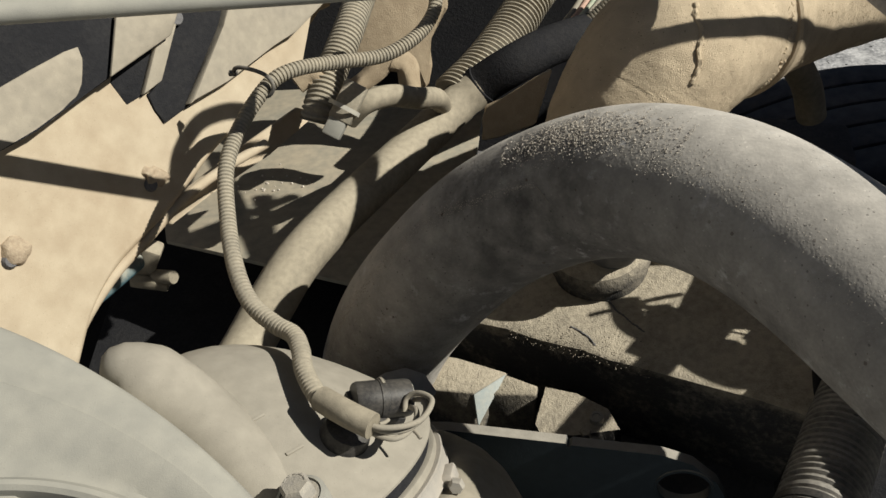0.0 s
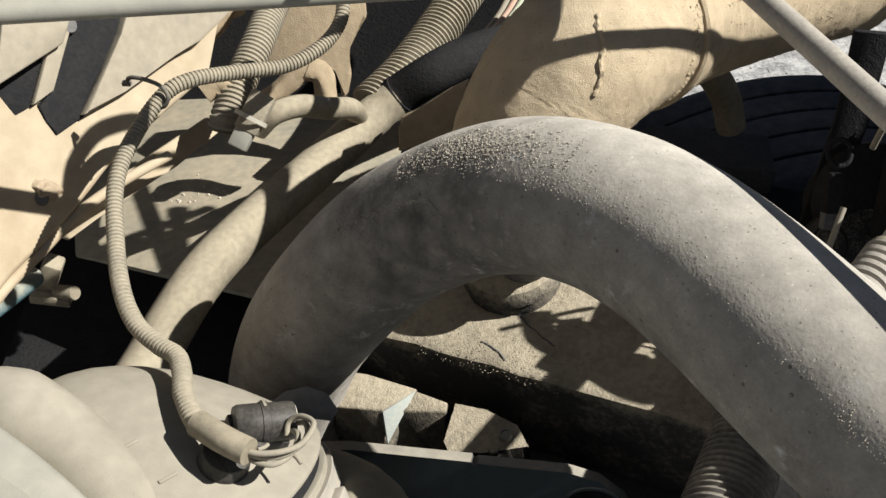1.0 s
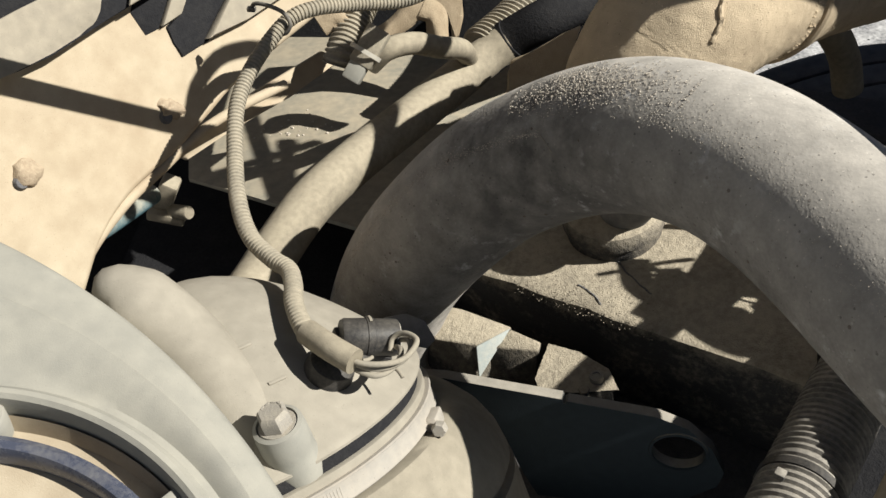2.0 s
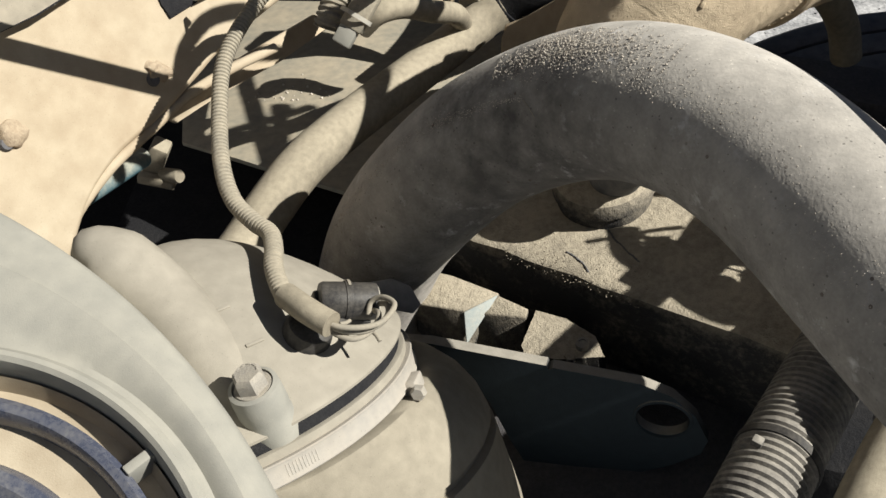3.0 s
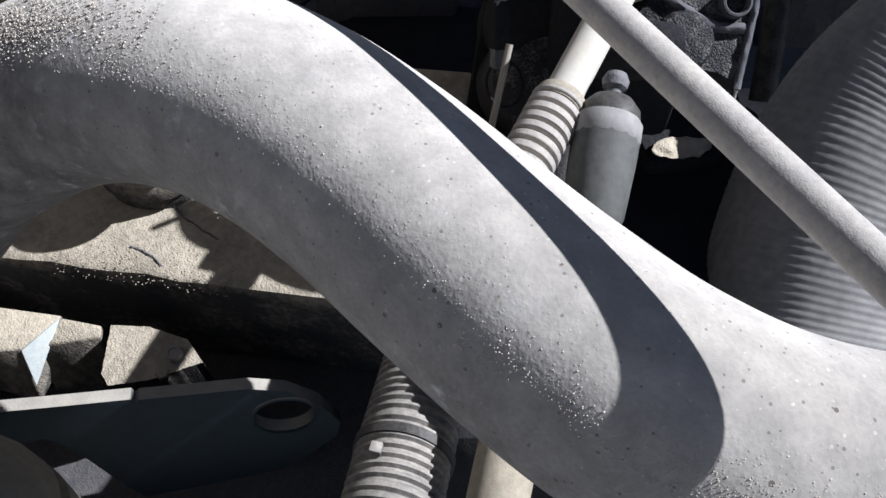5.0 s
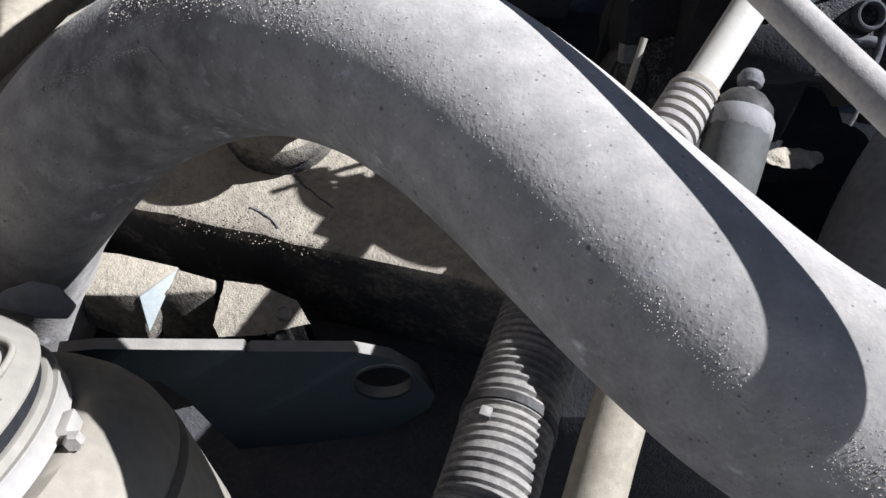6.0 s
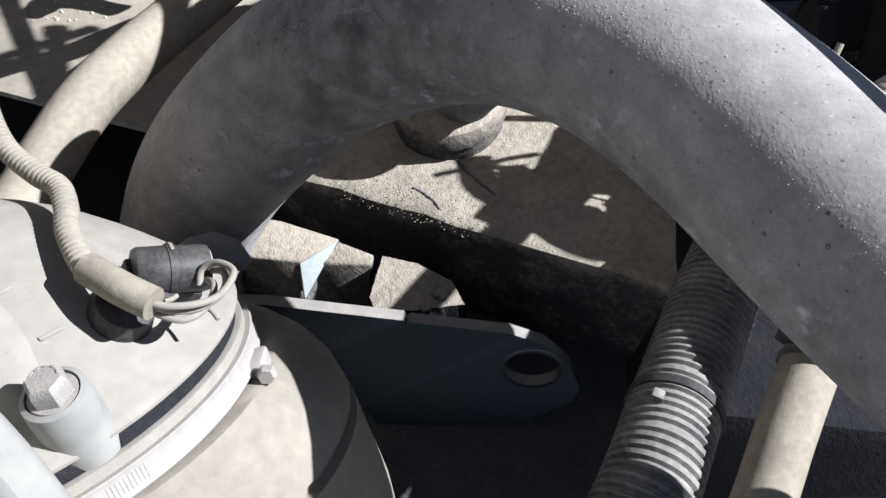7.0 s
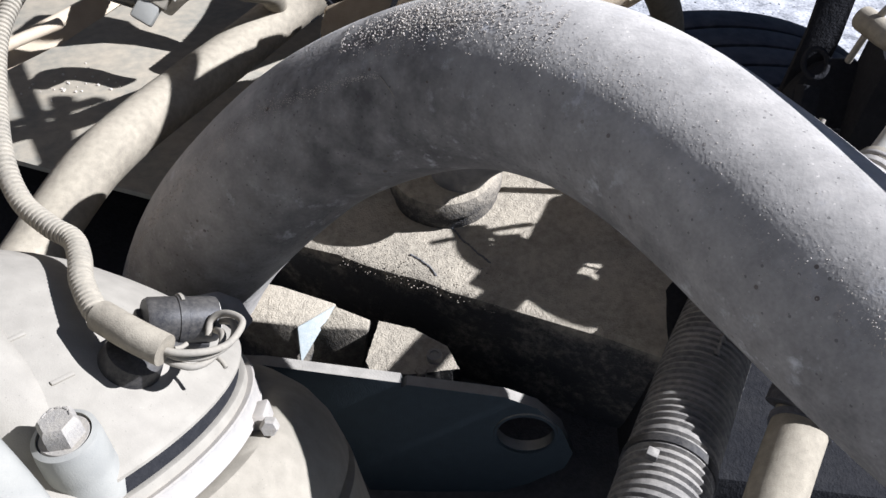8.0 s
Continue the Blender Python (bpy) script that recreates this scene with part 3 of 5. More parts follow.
tab_d = sx * math.cos(radians(TAB_TURN)) + sy * math.sin(radians(TAB_TURN))
tab = part("mounting_tab", lathe(SHR_C + tab_d * TAB_R - SHR_N * 0.001, SHR_N, [(0.0042, -0.006), (0.0045, 0.0), (0.0105, 0.0), (0.0118, -0.002), (0.0118, -0.020)], 40), M_PANEL, guard)
part("tab_hole", lathe(SHR_C + tab_d * TAB_R - SHR_N * 0.005, SHR_N, [(0, 0.0), (0.0043, 0.0), (0.0044, -0.004)], 20), M_RUST, tab)
part("inner_liner", lathe(SHR_C, SHR_N, [(LIP - 0.0250, -0.020), (LIP - 0.0470, -0.027)], 100), M_FENDER, guard, "tan dusty liner")
for k in range(44):
    w = radians(360 / 44 * k)
    d = sx * math.cos(w) + sy * math.sin(w)
    part("fin", box(bmesh.new(), SHR_C + d * 0.062 - SHR_N * 0.042, (0.050, 0.0022, 0.012), Matrix((d, SHR_N.cross(d), SHR_N)).transposed() @ Matrix.Rotation(radians(25), 3, "X"), 0.0005), M_WHITE, guard)
part("hub", lathe(SHR_C, SHR_N, [(0, -0.050), (0.032, -0.052), (0.036, -0.058), (0.036, -0.078)], 48), M_RING, guard)
part("core", lathe(SHR_C, SHR_N, [(0, -0.08), (LIP - 0.002, -0.08), (LIP - 0.002, -0.085)], 64), M_DARK, guard, "dark core behind the ribs")

# ---- prop rod over the hose ----
R_P, R_D = Vector((0.3055, 0.38, 1.3362)), Vector((0.2573, -1.0, -0.0378)).normalized()
prop = thing("prop_rod", tuple(R_P + R_D * 0.45), "weathered grey round steel prop rod crossing over the hose", "rod")
part("rod", tube([tuple(R_P - R_D * 0.60), tuple(R_P), tuple(R_P + R_D * 0.45)], 0.0078, 20, 0.01), M_ROD, prop)

# ---- engine casting under the hose ----
engine = thing("engine_block", (0.12, 0.62, 0.60), "dark engine casting caked with pale sand and dirt", "engine")
UP_T = basis((-0.20, -0.10, 0.97), (0.87, -0.49, 0.13))


def lump(bm, amount, scale):
    for v in bm.verts:
        v.co += Vector((noise.noise(v.co * scale), noise.noise(v.co * scale + Vector((7, 0, 0))), noise.noise(v.co * scale + Vector((0, 9, 0))))) * amount


bm = box(bmesh.new(), Vector((0.193, 0.684, 0.954)), (0.38, 0.22, 0.12), UP_T, 0.006)
bmesh.ops.subdivide_edges(bm, edges=[e for e in bm.edges if e.calc_length() > 0.05], cuts=14, use_grid_fill=True)
lump(bm, 0.0025, 45)
part("valve_cover", bm, M_BLOCK, engine)
bm = box(bmesh.new(), Vector((0.12, 0.58, 0.80)), (0.50, 0.34, 0.13), UP_T, 0.006)
bmesh.ops.subdivide_edges(bm, edges=[e for e in bm.edges if e.calc_length() > 0.05], cuts=10, use_grid_fill=True)
lump(bm, 0.003, 30)
# Darkened to stand for the shade round the pads.
part("head_casting", bm, M_PITCH, engine)


def crust(corners, thick, seed, rough=0.0009):
    """A plate of caked dirt with a crumbly outline."""
    vs = [Vector(c) for c in corners]
    pts = []
    for a, b in zip(vs, vs[1:] + vs[:1]):
        count = max(2, int((b - a).length / 0.0022))
        for k in range(count):
            p = a.lerp(b, k / count)
            q = p * 320 + Vector((seed, 0, 0))
            pts.append(p + Vector((noise.noise(q), noise.noise(q + Vector((5, 5, 5))), 0)) * rough)
    if sum((a.cross(b).z for a, b in zip(pts, pts[1:] + pts[:1]))) < 0:
        pts.reverse()
    return slab(bmesh.new(), pts, thick, 0.0)


rng = random.Random(11)
bm = bmesh.new()
for _ in range(260):
    u, v = rng.random(), abs(rng.gauss(0, 0.3))
    p = Vector((0.057, 0.614, 0.982)).lerp(Vector((0.174, 0.548, 1.000)), u) + Vector((0.02, 0.09, 0.013)) * v
    r = rng.uniform(0.0003, 0.0008)
    n = UP_T.col[2]
    p -= n * ((p - Vector((0.193, 0.684, 0.954))).dot(n) - 0.0605)
    bmesh.ops.create_icosphere(bm, subdivisions=1, radius=r, matrix=Matrix.Translation(p) @ Matrix.Rotation(rng.random() * 6, 4, "X") @ Matrix.Diagonal((1, 0.7, 0.8, 1)))
crumbs = single("dirt_crumbs", bm, M_BLOCK, "loose crumbs of dry dirt on the casting", "dirt", kind="stuff", smooth=False)
def solid(corners, faces):
    """A closed block from its corners and faces, its edges worn round."""
    bm = bmesh.new()
    vs = [bm.verts.new(c) for c in corners]
    for f in faces:
        bm.faces.new([vs[k] for k in f])
    bmesh.ops.recalc_face_normals(bm, faces=bm.faces)
    bmesh.ops.bevel(bm, geom=list(bm.edges), offset=0.0016, segments=2, affect="EDGES", profile=0.5)
    return bm


part("pad", solid([(-0.022, 0.632, 0.946), (0.014, 0.619, 0.952), (0.058, 0.593, 0.959), (0.027, 0.577, 0.950), (-0.016, 0.588, 0.943), (-0.022, 0.632, 0.900), (0.060, 0.600, 0.900), (0.031, 0.563, 0.900), (-0.016, 0.592, 0.900)],
                  [(0, 1, 2, 3, 4), (0, 4, 8, 5), (4, 3, 7, 8), (3, 2, 7), (2, 6, 7), (0, 5, 6, 2, 1), (5, 8, 7, 6)]), M_BLOCK, engine, "sloping boss under pale sand")
part("paint_chip", slab(bmesh.new(), [(0.0565, 0.5915, 0.9585), (0.0275, 0.5757, 0.9495), (0.0318, 0.5600, 0.9250)], 0.003, 0.0006), M_CHIP, engine, "pale blue paint on the boss facet")
part("web", solid([(0.050, 0.598, 0.955), (0.084, 0.578, 0.958), (0.082, 0.570, 0.955), (0.040, 0.580, 0.945), (0.050, 0.598, 0.90), (0.084, 0.578, 0.90), (0.082, 0.566, 0.90), (0.040, 0.570, 0.90)],
                  [(0, 1, 2, 3), (0, 4, 5, 1), (1, 5, 6, 2), (2, 6, 7, 3), (3, 7, 4, 0), (4, 7, 6, 5)]), M_BLOCK, engine)
part("pad", crust([(0.090, 0.576, 0.959), (0.116, 0.564, 0.964), (0.140, 0.545, 0.966), (0.147, 0.523, 0.966), (0.111, 0.523, 0.958), (0.082, 0.529, 0.953), (0.079, 0.540, 0.953)], 0.03, 33, 0.0006), M_BLOCK, engine, "square mounting pad with a stud")
part("filler_neck", lathe(Vector((0.147, 0.684, 1.008)), (-0.2, -0.1, 0.97), [(0, 0.028), (0.038, 0.028), (0.044, 0.026), (0.047, 0.021), (0.047, 0.012), (0.044, 0.009), (0.044, -0.02)], 48), M_BLOCK, engine, "squat round filler cap under caked dirt")
# Added behind the hose to cast the shadow on cap and cover.
part("hidden_shade_elbow", tube([(0.150, 0.674, 1.028), (0.160, 0.652, 1.070), (0.180, 0.636, 1.100), (0.200, 0.634, 1.125), (0.212, 0.652, 1.150)], 0.021, 28, 0.005), M_FAT, engine, "hidden elbow added to cast shade on the cap and cover")
# Blackened as deep shade, so sun patches don't show on it.
part("block", box(bmesh.new(), Vector((0.20, 0.66, 0.62)), (0.62, 0.56, 0.42), None, 0.01), M_SHADE_BLACK, engine)
STUD = Vector((0.131, 0.536, 0.957))
for course in ([(0.1133, 0.6167, 0.9932), (0.1178, 0.6131, 0.9938), (0.1230, 0.6074, 0.9941), (0.1281, 0.6009, 0.9946), (0.1321, 0.5922, 0.9943)],
               [(0.1480, 0.6420, 1.0018), (0.1515, 0.6350, 1.0022), (0.1548, 0.6258, 1.0028), (0.1597, 0.6194, 1.0036), (0.1649, 0.6108, 1.0036), (0.1703, 0.6045, 1.0038), (0.1744, 0.5992, 1.0038)]):
    part("crack", tube(course, lambda q, w: 0.0007 + 0.0007 * noise.noise(Vector((q * 420, math.cos(w), math.sin(w)))), 8, 0.0007), M_DARK, engine, "broken edge of the dirt crust")
part("stud", lathe(STUD, (-0.2, -0.1, 0.97), [(0, 0.0105), (0.0034, 0.0105), (0.0036, 0.0118), (0.0055, 0.0118), (0.0060, 0.0105), (0.0060, 0.0050), (0.0042, 0.0042), (0.0042, -0.01)], 24), M_BOLT, engine)
part("stud_nut", hexagon(STUD + Vector((-0.011, -0.010, -0.001)), (-0.2, -0.1, 0.97), 0.0095, 0.005), M_BLOCK, engine)

# ---- lifting eye plate ----
eye = thing("lifting_eye", (0.10, 0.50, 0.92), "dark blue painted steel lifting eye plate with one round hole", "bracket")
PL_N = Vector((-0.158, -0.987, 0.0)).normalized()
px_ = Vector((0.1395, 0.4894, 0.9864)) - Vector((0.0032, 0.5117, 0.9776))
px_ = (px_ - PL_N * px_.dot(PL_N)).normalized()
py_ = PL_N.cross(px_)
outline = [(-0.0229, 0.5097, 0.9814), (0.0032, 0.5064, 0.9852), (0.0541, 0.4981, 0.9862), (0.0975, 0.4923, 0.9858), (0.0995, 0.4914, 0.9817), (0.1024, 0.4911, 0.9851), (0.1405, 0.4854, 0.9855), (0.1715, 0.481, 0.9855), (0.1966, 0.4773, 0.9778), (0.2181, 0.4734, 0.9594), (0.233, 0.4712, 0.9319), (0.2306, 0.4712, 0.9136), (0.2099, 0.4744, 0.8893), (0.1704, 0.4808, 0.8557), (0.1342, 0.4861, 0.8221), (0.1133, 0.4892, 0.8181), (0.1012, 0.4911, 0.8304), (0.076, 0.4947, 0.8778), (0.056, 0.4983, 0.9231), (0.0391, 0.5007, 0.9478), (-0.0254, 0.5098, 0.9415)]
HOLE_C = Vector((0.1943, 0.477, 0.948))
hole = [tuple(HOLE_C + px_ * (0.0212 * math.cos(2 * math.pi * k / 28)) + py_ * (0.0195 * math.sin(2 * math.pi * k / 28))) for k in range(28)]
bm = bmesh.new()
loops = []
for ring in (outline, hole):
    vs = [bm.verts.new(q) for q in ring]
    loops.append([bm.edges.new((vs[k], vs[(k + 1) % len(vs)])) for k in range(len(vs))])
bmesh.ops.triangle_fill(bm, use_beauty=True, edges=loops[0] + loops[1], normal=PL_N)
ext = bmesh.ops.extrude_face_region(bm, geom=list(bm.faces))
bmesh.ops.translate(bm, verts=[g for g in ext["geom"] if isinstance(g, bmesh.types.BMVert)], vec=-PL_N * 0.009)
part("plate", bm, M_BRACKET, eye)
part("hole_bush", lathe(HOLE_C, PL_N, [(0.0214, 0.0010), (0.0232, 0.0008), (0.0238, 0.0), (0.0238, -0.004)], 48), M_BRACKET, eye, "worn rim round the hole")

# ---- wide split conduit and the pale pipe beside it ----
big_loom = thing("wide_conduit", (0.16, 0.28, 1.0), "wide black split corrugated conduit under the hose, dust on its ribs", "conduit")
BIG_LINE = [(0.340, 0.531, 1.057), (0.302, 0.473, 1.051), (0.269, 0.418, 1.051), (0.242, 0.372, 1.053), (0.214, 0.323, 1.051), (0.186, 0.282, 1.039)]
part("conduit", tube(BIG_LINE, ribbed(0.0280, 0.0060, 0.0022, 1.2), 40, 0.00145), M_CONDUIT, big_loom)
big_line, _ = spline(BIG_LINE, 0.004)
big_tan, _, _ = frames(big_line)
lip = []
for k, (p, t) in enumerate(zip(big_line, big_tan)):
    n = np.array((-0.30 + 0.05 * noise.noise(Vector((k * 0.35, 0, 0))), -0.62, 0.72))
    n = n - t * (n @ t)
    if k < len(big_line) * 0.36:
        lip.append(tuple(p + n / np.linalg.norm(n) * (0.0278 + 0.0010 * noise.noise(Vector((k * 0.5, 3, 0))))))
part("split_lip", tube(lip, lambda s, w: 0.0016 + 0.0008 * math.sin(s * 900), 8, 0.0012), M_CONDUIT, big_loom, "ragged edge of the lengthwise split")
TIE = Vector(BIG_LINE[3])
tie_ax = Vector(BIG_LINE[3]) - Vector(BIG_LINE[2])
tie = thing("cable_tie", tuple(TIE), "black cable tie round the wide conduit", "tie")
part("strap", lathe(TIE, tie_ax, [(0.0276, -0.003), (0.0292, -0.003), (0.0292, 0.003), (0.0276, 0.003)], 48), M_BLACK, tie)
part("buckle", box(bmesh.new(), Vector((0.223, 0.367, 1.079)), (0.007, 0.005, 0.007), basis(tie_ax), 0.001), M_CONDUIT, tie)
pale = thing("pale_pipe", (0.25, 0.27, 1.0), "pale dusty coolant pipe with a wire clip near its top", "pipe")
PALE_LINE = [(0.337, 0.413, 1.102), (0.307, 0.371, 1.099), (0.284, 0.335, 1.088), (0.263, 0.299, 1.075), (0.240, 0.262, 1.059)]
part("pipe", tube(PALE_LINE, 0.0165, 28, 0.006), M_TUBE, pale)
part("sleeve", tube([(0.310, 0.376, 1.104), (0.320, 0.391, 1.116), (0.342, 0.422, 1.128), (0.375, 0.470, 1.130), (0.410, 0.520, 1.110)], 0.0235, 28, 0.006), M_PITCH, pale, "black rubber sleeve over the pipe's top")
part("clip", lathe(Vector(PALE_LINE[1]), Vector(PALE_LINE[2]) - Vector(PALE_LINE[1]), [(0.0163, -0.002), (0.0182, -0.002), (0.0182, 0.002), (0.0163, 0.002)], 36), M_DARK, pale)

# ---- tan tube behind the hose ----
tan_tube = thing("tan_tube", (-0.179, 0.549, 0.995), "dusty tan rubber coolant tube running behind the intake hose", "hose")
part("tube", tube([(-0.179, 0.548, 0.995), (-0.167, 0.597, 0.995), (-0.152, 0.632, 1.008), (-0.132, 0.674, 1.021), (-0.101, 0.732, 1.025), (-0.039, 0.842, 1.023), (0.011, 0.920, 1.029), (0.041, 0.943, 1.044)], 0.0219, 28, 0.006), M_TUBE, tan_tube)
# Same tube further up: its shade is put into this black run.
part("shaded_upper_tube", tube([(0.011, 0.925, 1.026), (0.041, 0.943, 1.044), (0.079, 0.945, 1.071), (0.116, 0.968, 1.079), (0.164, 1.007, 1.075), (0.230, 1.069, 1.060)], 0.0224, 28, 0.006), M_SHADE_BLACK, tan_tube, "tan tube's upper run, its shade painted black")
T_C, T_D = Vector((0.041, 0.943, 1.044)), Vector((0.063, 0.942, 1.064)) - Vector((0.010, 0.940, 1.017))
# Added clamp, blackened too, where the colour changes.
part("clamp", lathe(T_C, T_D, [(0.0218, -0.006), (0.0231, -0.005), (0.0231, 0.005), (0.0218, 0.006)], 32), M_SHADE_BLACK, tan_tube)

# ---- inner fender and the tray beside it ----
FW = [(-0.404, 0.476, 1.211), (-0.405, 0.588, 1.342), (-0.122, 0.896, 1.205), (-0.136, 0.823, 1.145), (-0.195, 0.720, 1.129),
      (-0.218, 0.674, 1.116), (-0.236, 0.638, 1.105), (-0.263, 0.589, 1.095), (-0.277, 0.554, 1.079), (-0.285, 0.522, 1.055), (-0.293, 0.479, 1.020), (-0.372, 0.407, 1.073)]
fender = thing("inner_fender", tuple(FW[10]), "cream painted inner fender wall under tan dust", "fender")
part("sheet", slab(bmesh.new(), FW, 0.006, 0.0), M_FENDER, fender)
part("pressed_bead", tube([(-0.293, 0.487, 1.030), (-0.283, 0.532, 1.064), (-0.264, 0.578, 1.084), (-0.243, 0.617, 1.093), (-0.220, 0.660, 1.102), (-0.193, 0.701, 1.104), (-0.162, 0.745, 1.101)], 0.0045, 12, 0.006), M_FENDER, fender, "pressed bead along the fender")
part("rolled_edge", tube(FW[3:11], 0.0055, 14, 0.006), M_FENDER, fender)
for fb in (Vector((-0.239, 0.653, 1.131)), Vector((-0.315, 0.546, 1.141))):
    w = Vector((0.75, -0.50, 0.43)).normalized()
    bm = bmesh.new()
    bmesh.ops.create_icosphere(bm, subdivisions=4, radius=0.0135, matrix=Matrix.Translation(fb) @ basis(w).to_4x4() @ Matrix.Diagonal((1.0, 0.8, 0.65, 1)))
    lump(bm, 0.0045, 110)
    b = part("fender_bolt", bm, M_RUST, fender, "rusty dirt-caked bolt lump with a dark hole")
    part("bolt_hole", lathe(fb + Vector((-0.241, 0.645, 1.128)) - Vector((-0.239, 0.653, 1.131)), w, [(0, 0.0065), (0.0045, 0.0065), (0.0060, 0.004), (0.0060, -0.002)], 16), M_DARK, b)

ledge = thing("fender_ledge", (-0.248, 0.692, 1.048), "pale dusty folded ledge along the fender's edge", "ledge")
part("flange", slab(bmesh.new(), [(-0.250, 0.677, 1.063), (-0.228, 0.701, 1.085), (-0.197, 0.778, 1.074), (-0.152, 0.858, 1.070), (-0.132, 0.874, 1.053), (-0.174, 0.795, 1.054), (-0.215, 0.726, 1.061), (-0.246, 0.684, 1.054)], 0.004), M_FENDER, ledge)

tray = thing("side_tray", (-0.25, 0.9, 0.78), "pale green sheet metal tray under tan dust", "tray")
part("tray_sheet", slab(bmesh.new(), [(-0.309, 0.840, 0.908), (-0.240, 0.806, 0.919), (-0.179, 0.775, 0.928), (-0.103, 0.737, 0.940), (-0.068, 0.719, 0.945), (0.03, 0.86, 0.9472), (0.06, 1.15, 0.9305), (-0.42, 1.22, 0.866)], 0.005, 0.001), M_TRAY, tray)
# Blackened so the opening below the tray looks deep in shade.
part("tray_shade_floor", slab(bmesh.new(), [(-0.40, 0.74, 0.79), (-0.10, 0.66, 0.80), (0.02, 0.70, 0.80), (0.10, 1.15, 0.80), (-0.42, 1.25, 0.79)], 0.005), M_SHADE_BLACK, tray)
rng = random.Random(3)
bm = bmesh.new()
mid_p = Vector((-0.207, 0.938, 0.9130))
for _ in range(30):
    dx, dy = rng.gauss(0, 0.024), rng.gauss(0, 0.014)
    p = mid_p + Vector((dx, dy, 0.1218 * dx - 0.0732 * dy))
    bmesh.ops.create_icosphere(bm, subdivisions=1, radius=rng.uniform(0.0006, 0.0018), matrix=Matrix.Translation(p))
single("tray_crumbs", bm, M_GRAIN, "small stones and crumbs on the tray", "dirt", kind="stuff", smooth=False)

# painted link with its bracket and bolt
link = thing("brake_link", (-0.296, 0.591, 1.051), "teal painted link with a pale bracket and bolt", "link")
part("link_rod", tube([(-0.332, 0.559, 1.037), (-0.310, 0.617, 1.023), (-0.289, 0.694, 1.004)], 0.010, 20, 0.01), M_TEAL, link)
part("bracket", box(bmesh.new(), Vector((-0.284, 0.709, 0.987)), (0.018, 0.02, 0.05), Matrix.Rotation(radians(25), 3, "Y"), 0.003), M_TUBE, link)
part("foot", box(bmesh.new(), Vector((-0.281, 0.700, 0.975)), (0.036, 0.02, 0.010), Matrix.Rotation(radians(10), 3, "Y"), 0.002), M_TUBE, link)
part("bolt", lathe(Vector((-0.267, 0.697, 0.981)), (0.8, -0.4, 0.3), [(0, 0.014), (0.006, 0.014), (0.007, 0.012), (0.007, -0.01)], 18), M_TUBE, link)

# ---- hinge plates and rod above the fender ----
hinge = thing("mounting_bracket", (-0.175, 0.590, 1.268), "stack of dusty beige bracket plates above the fender", "bracket")
part("outer_plate", slab(bmesh.new(), [(-0.256, 0.699, 1.253), (-0.217, 0.733, 1.239), (-0.224, 0.723, 1.222), (-0.257, 0.659, 1.220)], 0.004), M_PLATE, hinge)
# Black plates shaped and coloured as the shadows between the bracket plates.
part("shade_plate", slab(bmesh.new(), [(-0.226, 0.752, 1.236), (-0.234, 0.724, 1.218), (-0.260, 0.682, 1.215), (-0.262, 0.673, 1.207), (-0.252, 0.671, 1.188), (-0.242, 0.687, 1.188), (-0.224, 0.754, 1.235)], 0.005), M_SHADE_BLACK, hinge, "black plate standing in for the brackets' shadow")
part("shade_plate", slab(bmesh.new(), [(-0.217, 0.772, 1.246), (-0.231, 0.704, 1.191), (-0.240, 0.687, 1.188), (-0.235, 0.684, 1.175), (-0.229, 0.682, 1.163), (-0.213, 0.708, 1.165), (-0.187, 0.779, 1.203), (-0.182, 0.810, 1.229)], 0.005), M_SHADE_BLACK, hinge)
part("strip_plate", slab(bmesh.new(), [(-0.223, 0.758, 1.253), (-0.240, 0.680, 1.192), (-0.229, 0.699, 1.194), (-0.213, 0.769, 1.248)], 0.010), M_PLATE, hinge)
part("wide_plate", slab(bmesh.new(), [(-0.181, 0.798, 1.234), (-0.188, 0.765, 1.209), (-0.210, 0.700, 1.171), (-0.185, 0.738, 1.171), (-0.153, 0.790, 1.176), (-0.135, 0.816, 1.176), (-0.094, 0.892, 1.192)], 0.014), M_PLATE, hinge)
part("pivot_hole", lathe(Vector((-0.220, 0.742, 1.229)), (0.75, -0.5, 0.43), [(0, 0.0), (0.006, 0.0), (0.007, -0.002)], 20), M_DARK, hinge)
corner = thing("rounded_cover", (-0.284, 0.590, 1.250), "grey scratched rounded cover with a broad corner", "cover")
part("cover_shell", slab(bmesh.new(), [(-0.383, 0.470, 1.212), (-0.313, 0.573, 1.211), (-0.287, 0.613, 1.212), (-0.275, 0.635, 1.215), (-0.271, 0.646, 1.222), (-0.271, 0.659, 1.236), (-0.274, 0.664, 1.248), (-0.313, 0.602, 1.245), (-0.383, 0.490, 1.236)], 0.022, 0.003), M_PLATE, corner)
# Black sheet coloured as the shade above and beside the cover.
part("cover_shade_plate", slab(bmesh.new(), [(-0.316, 0.641, 1.284), (-0.288, 0.671, 1.271), (-0.260, 0.710, 1.253), (-0.258, 0.690, 1.241), (-0.260, 0.665, 1.216), (-0.282, 0.630, 1.212), (-0.298, 0.601, 1.209), (-0.315, 0.576, 1.209), (-0.38, 0.50, 1.215), (-0.38, 0.58, 1.33)], 0.004, 0.001), M_SHADE_BLACK, corner, "black plate painted in for the shade round the cover")
upper = thing("upper_rod", (-0.2123, 0.6253, 1.2977), "pale grey round rod along the top of the bay", "rod")
U0, U1 = Vector((-0.1842, 0.5584, 1.3305)), Vector((-0.0544, 0.6123, 1.3142))
part("rod", tube([tuple(U0.lerp(U1, k)) for k in (-2.2, -1.0, 0.0, 0.5, 1.0, 2.0)], 0.0076, 18, 0.01), M_PANEL, upper)

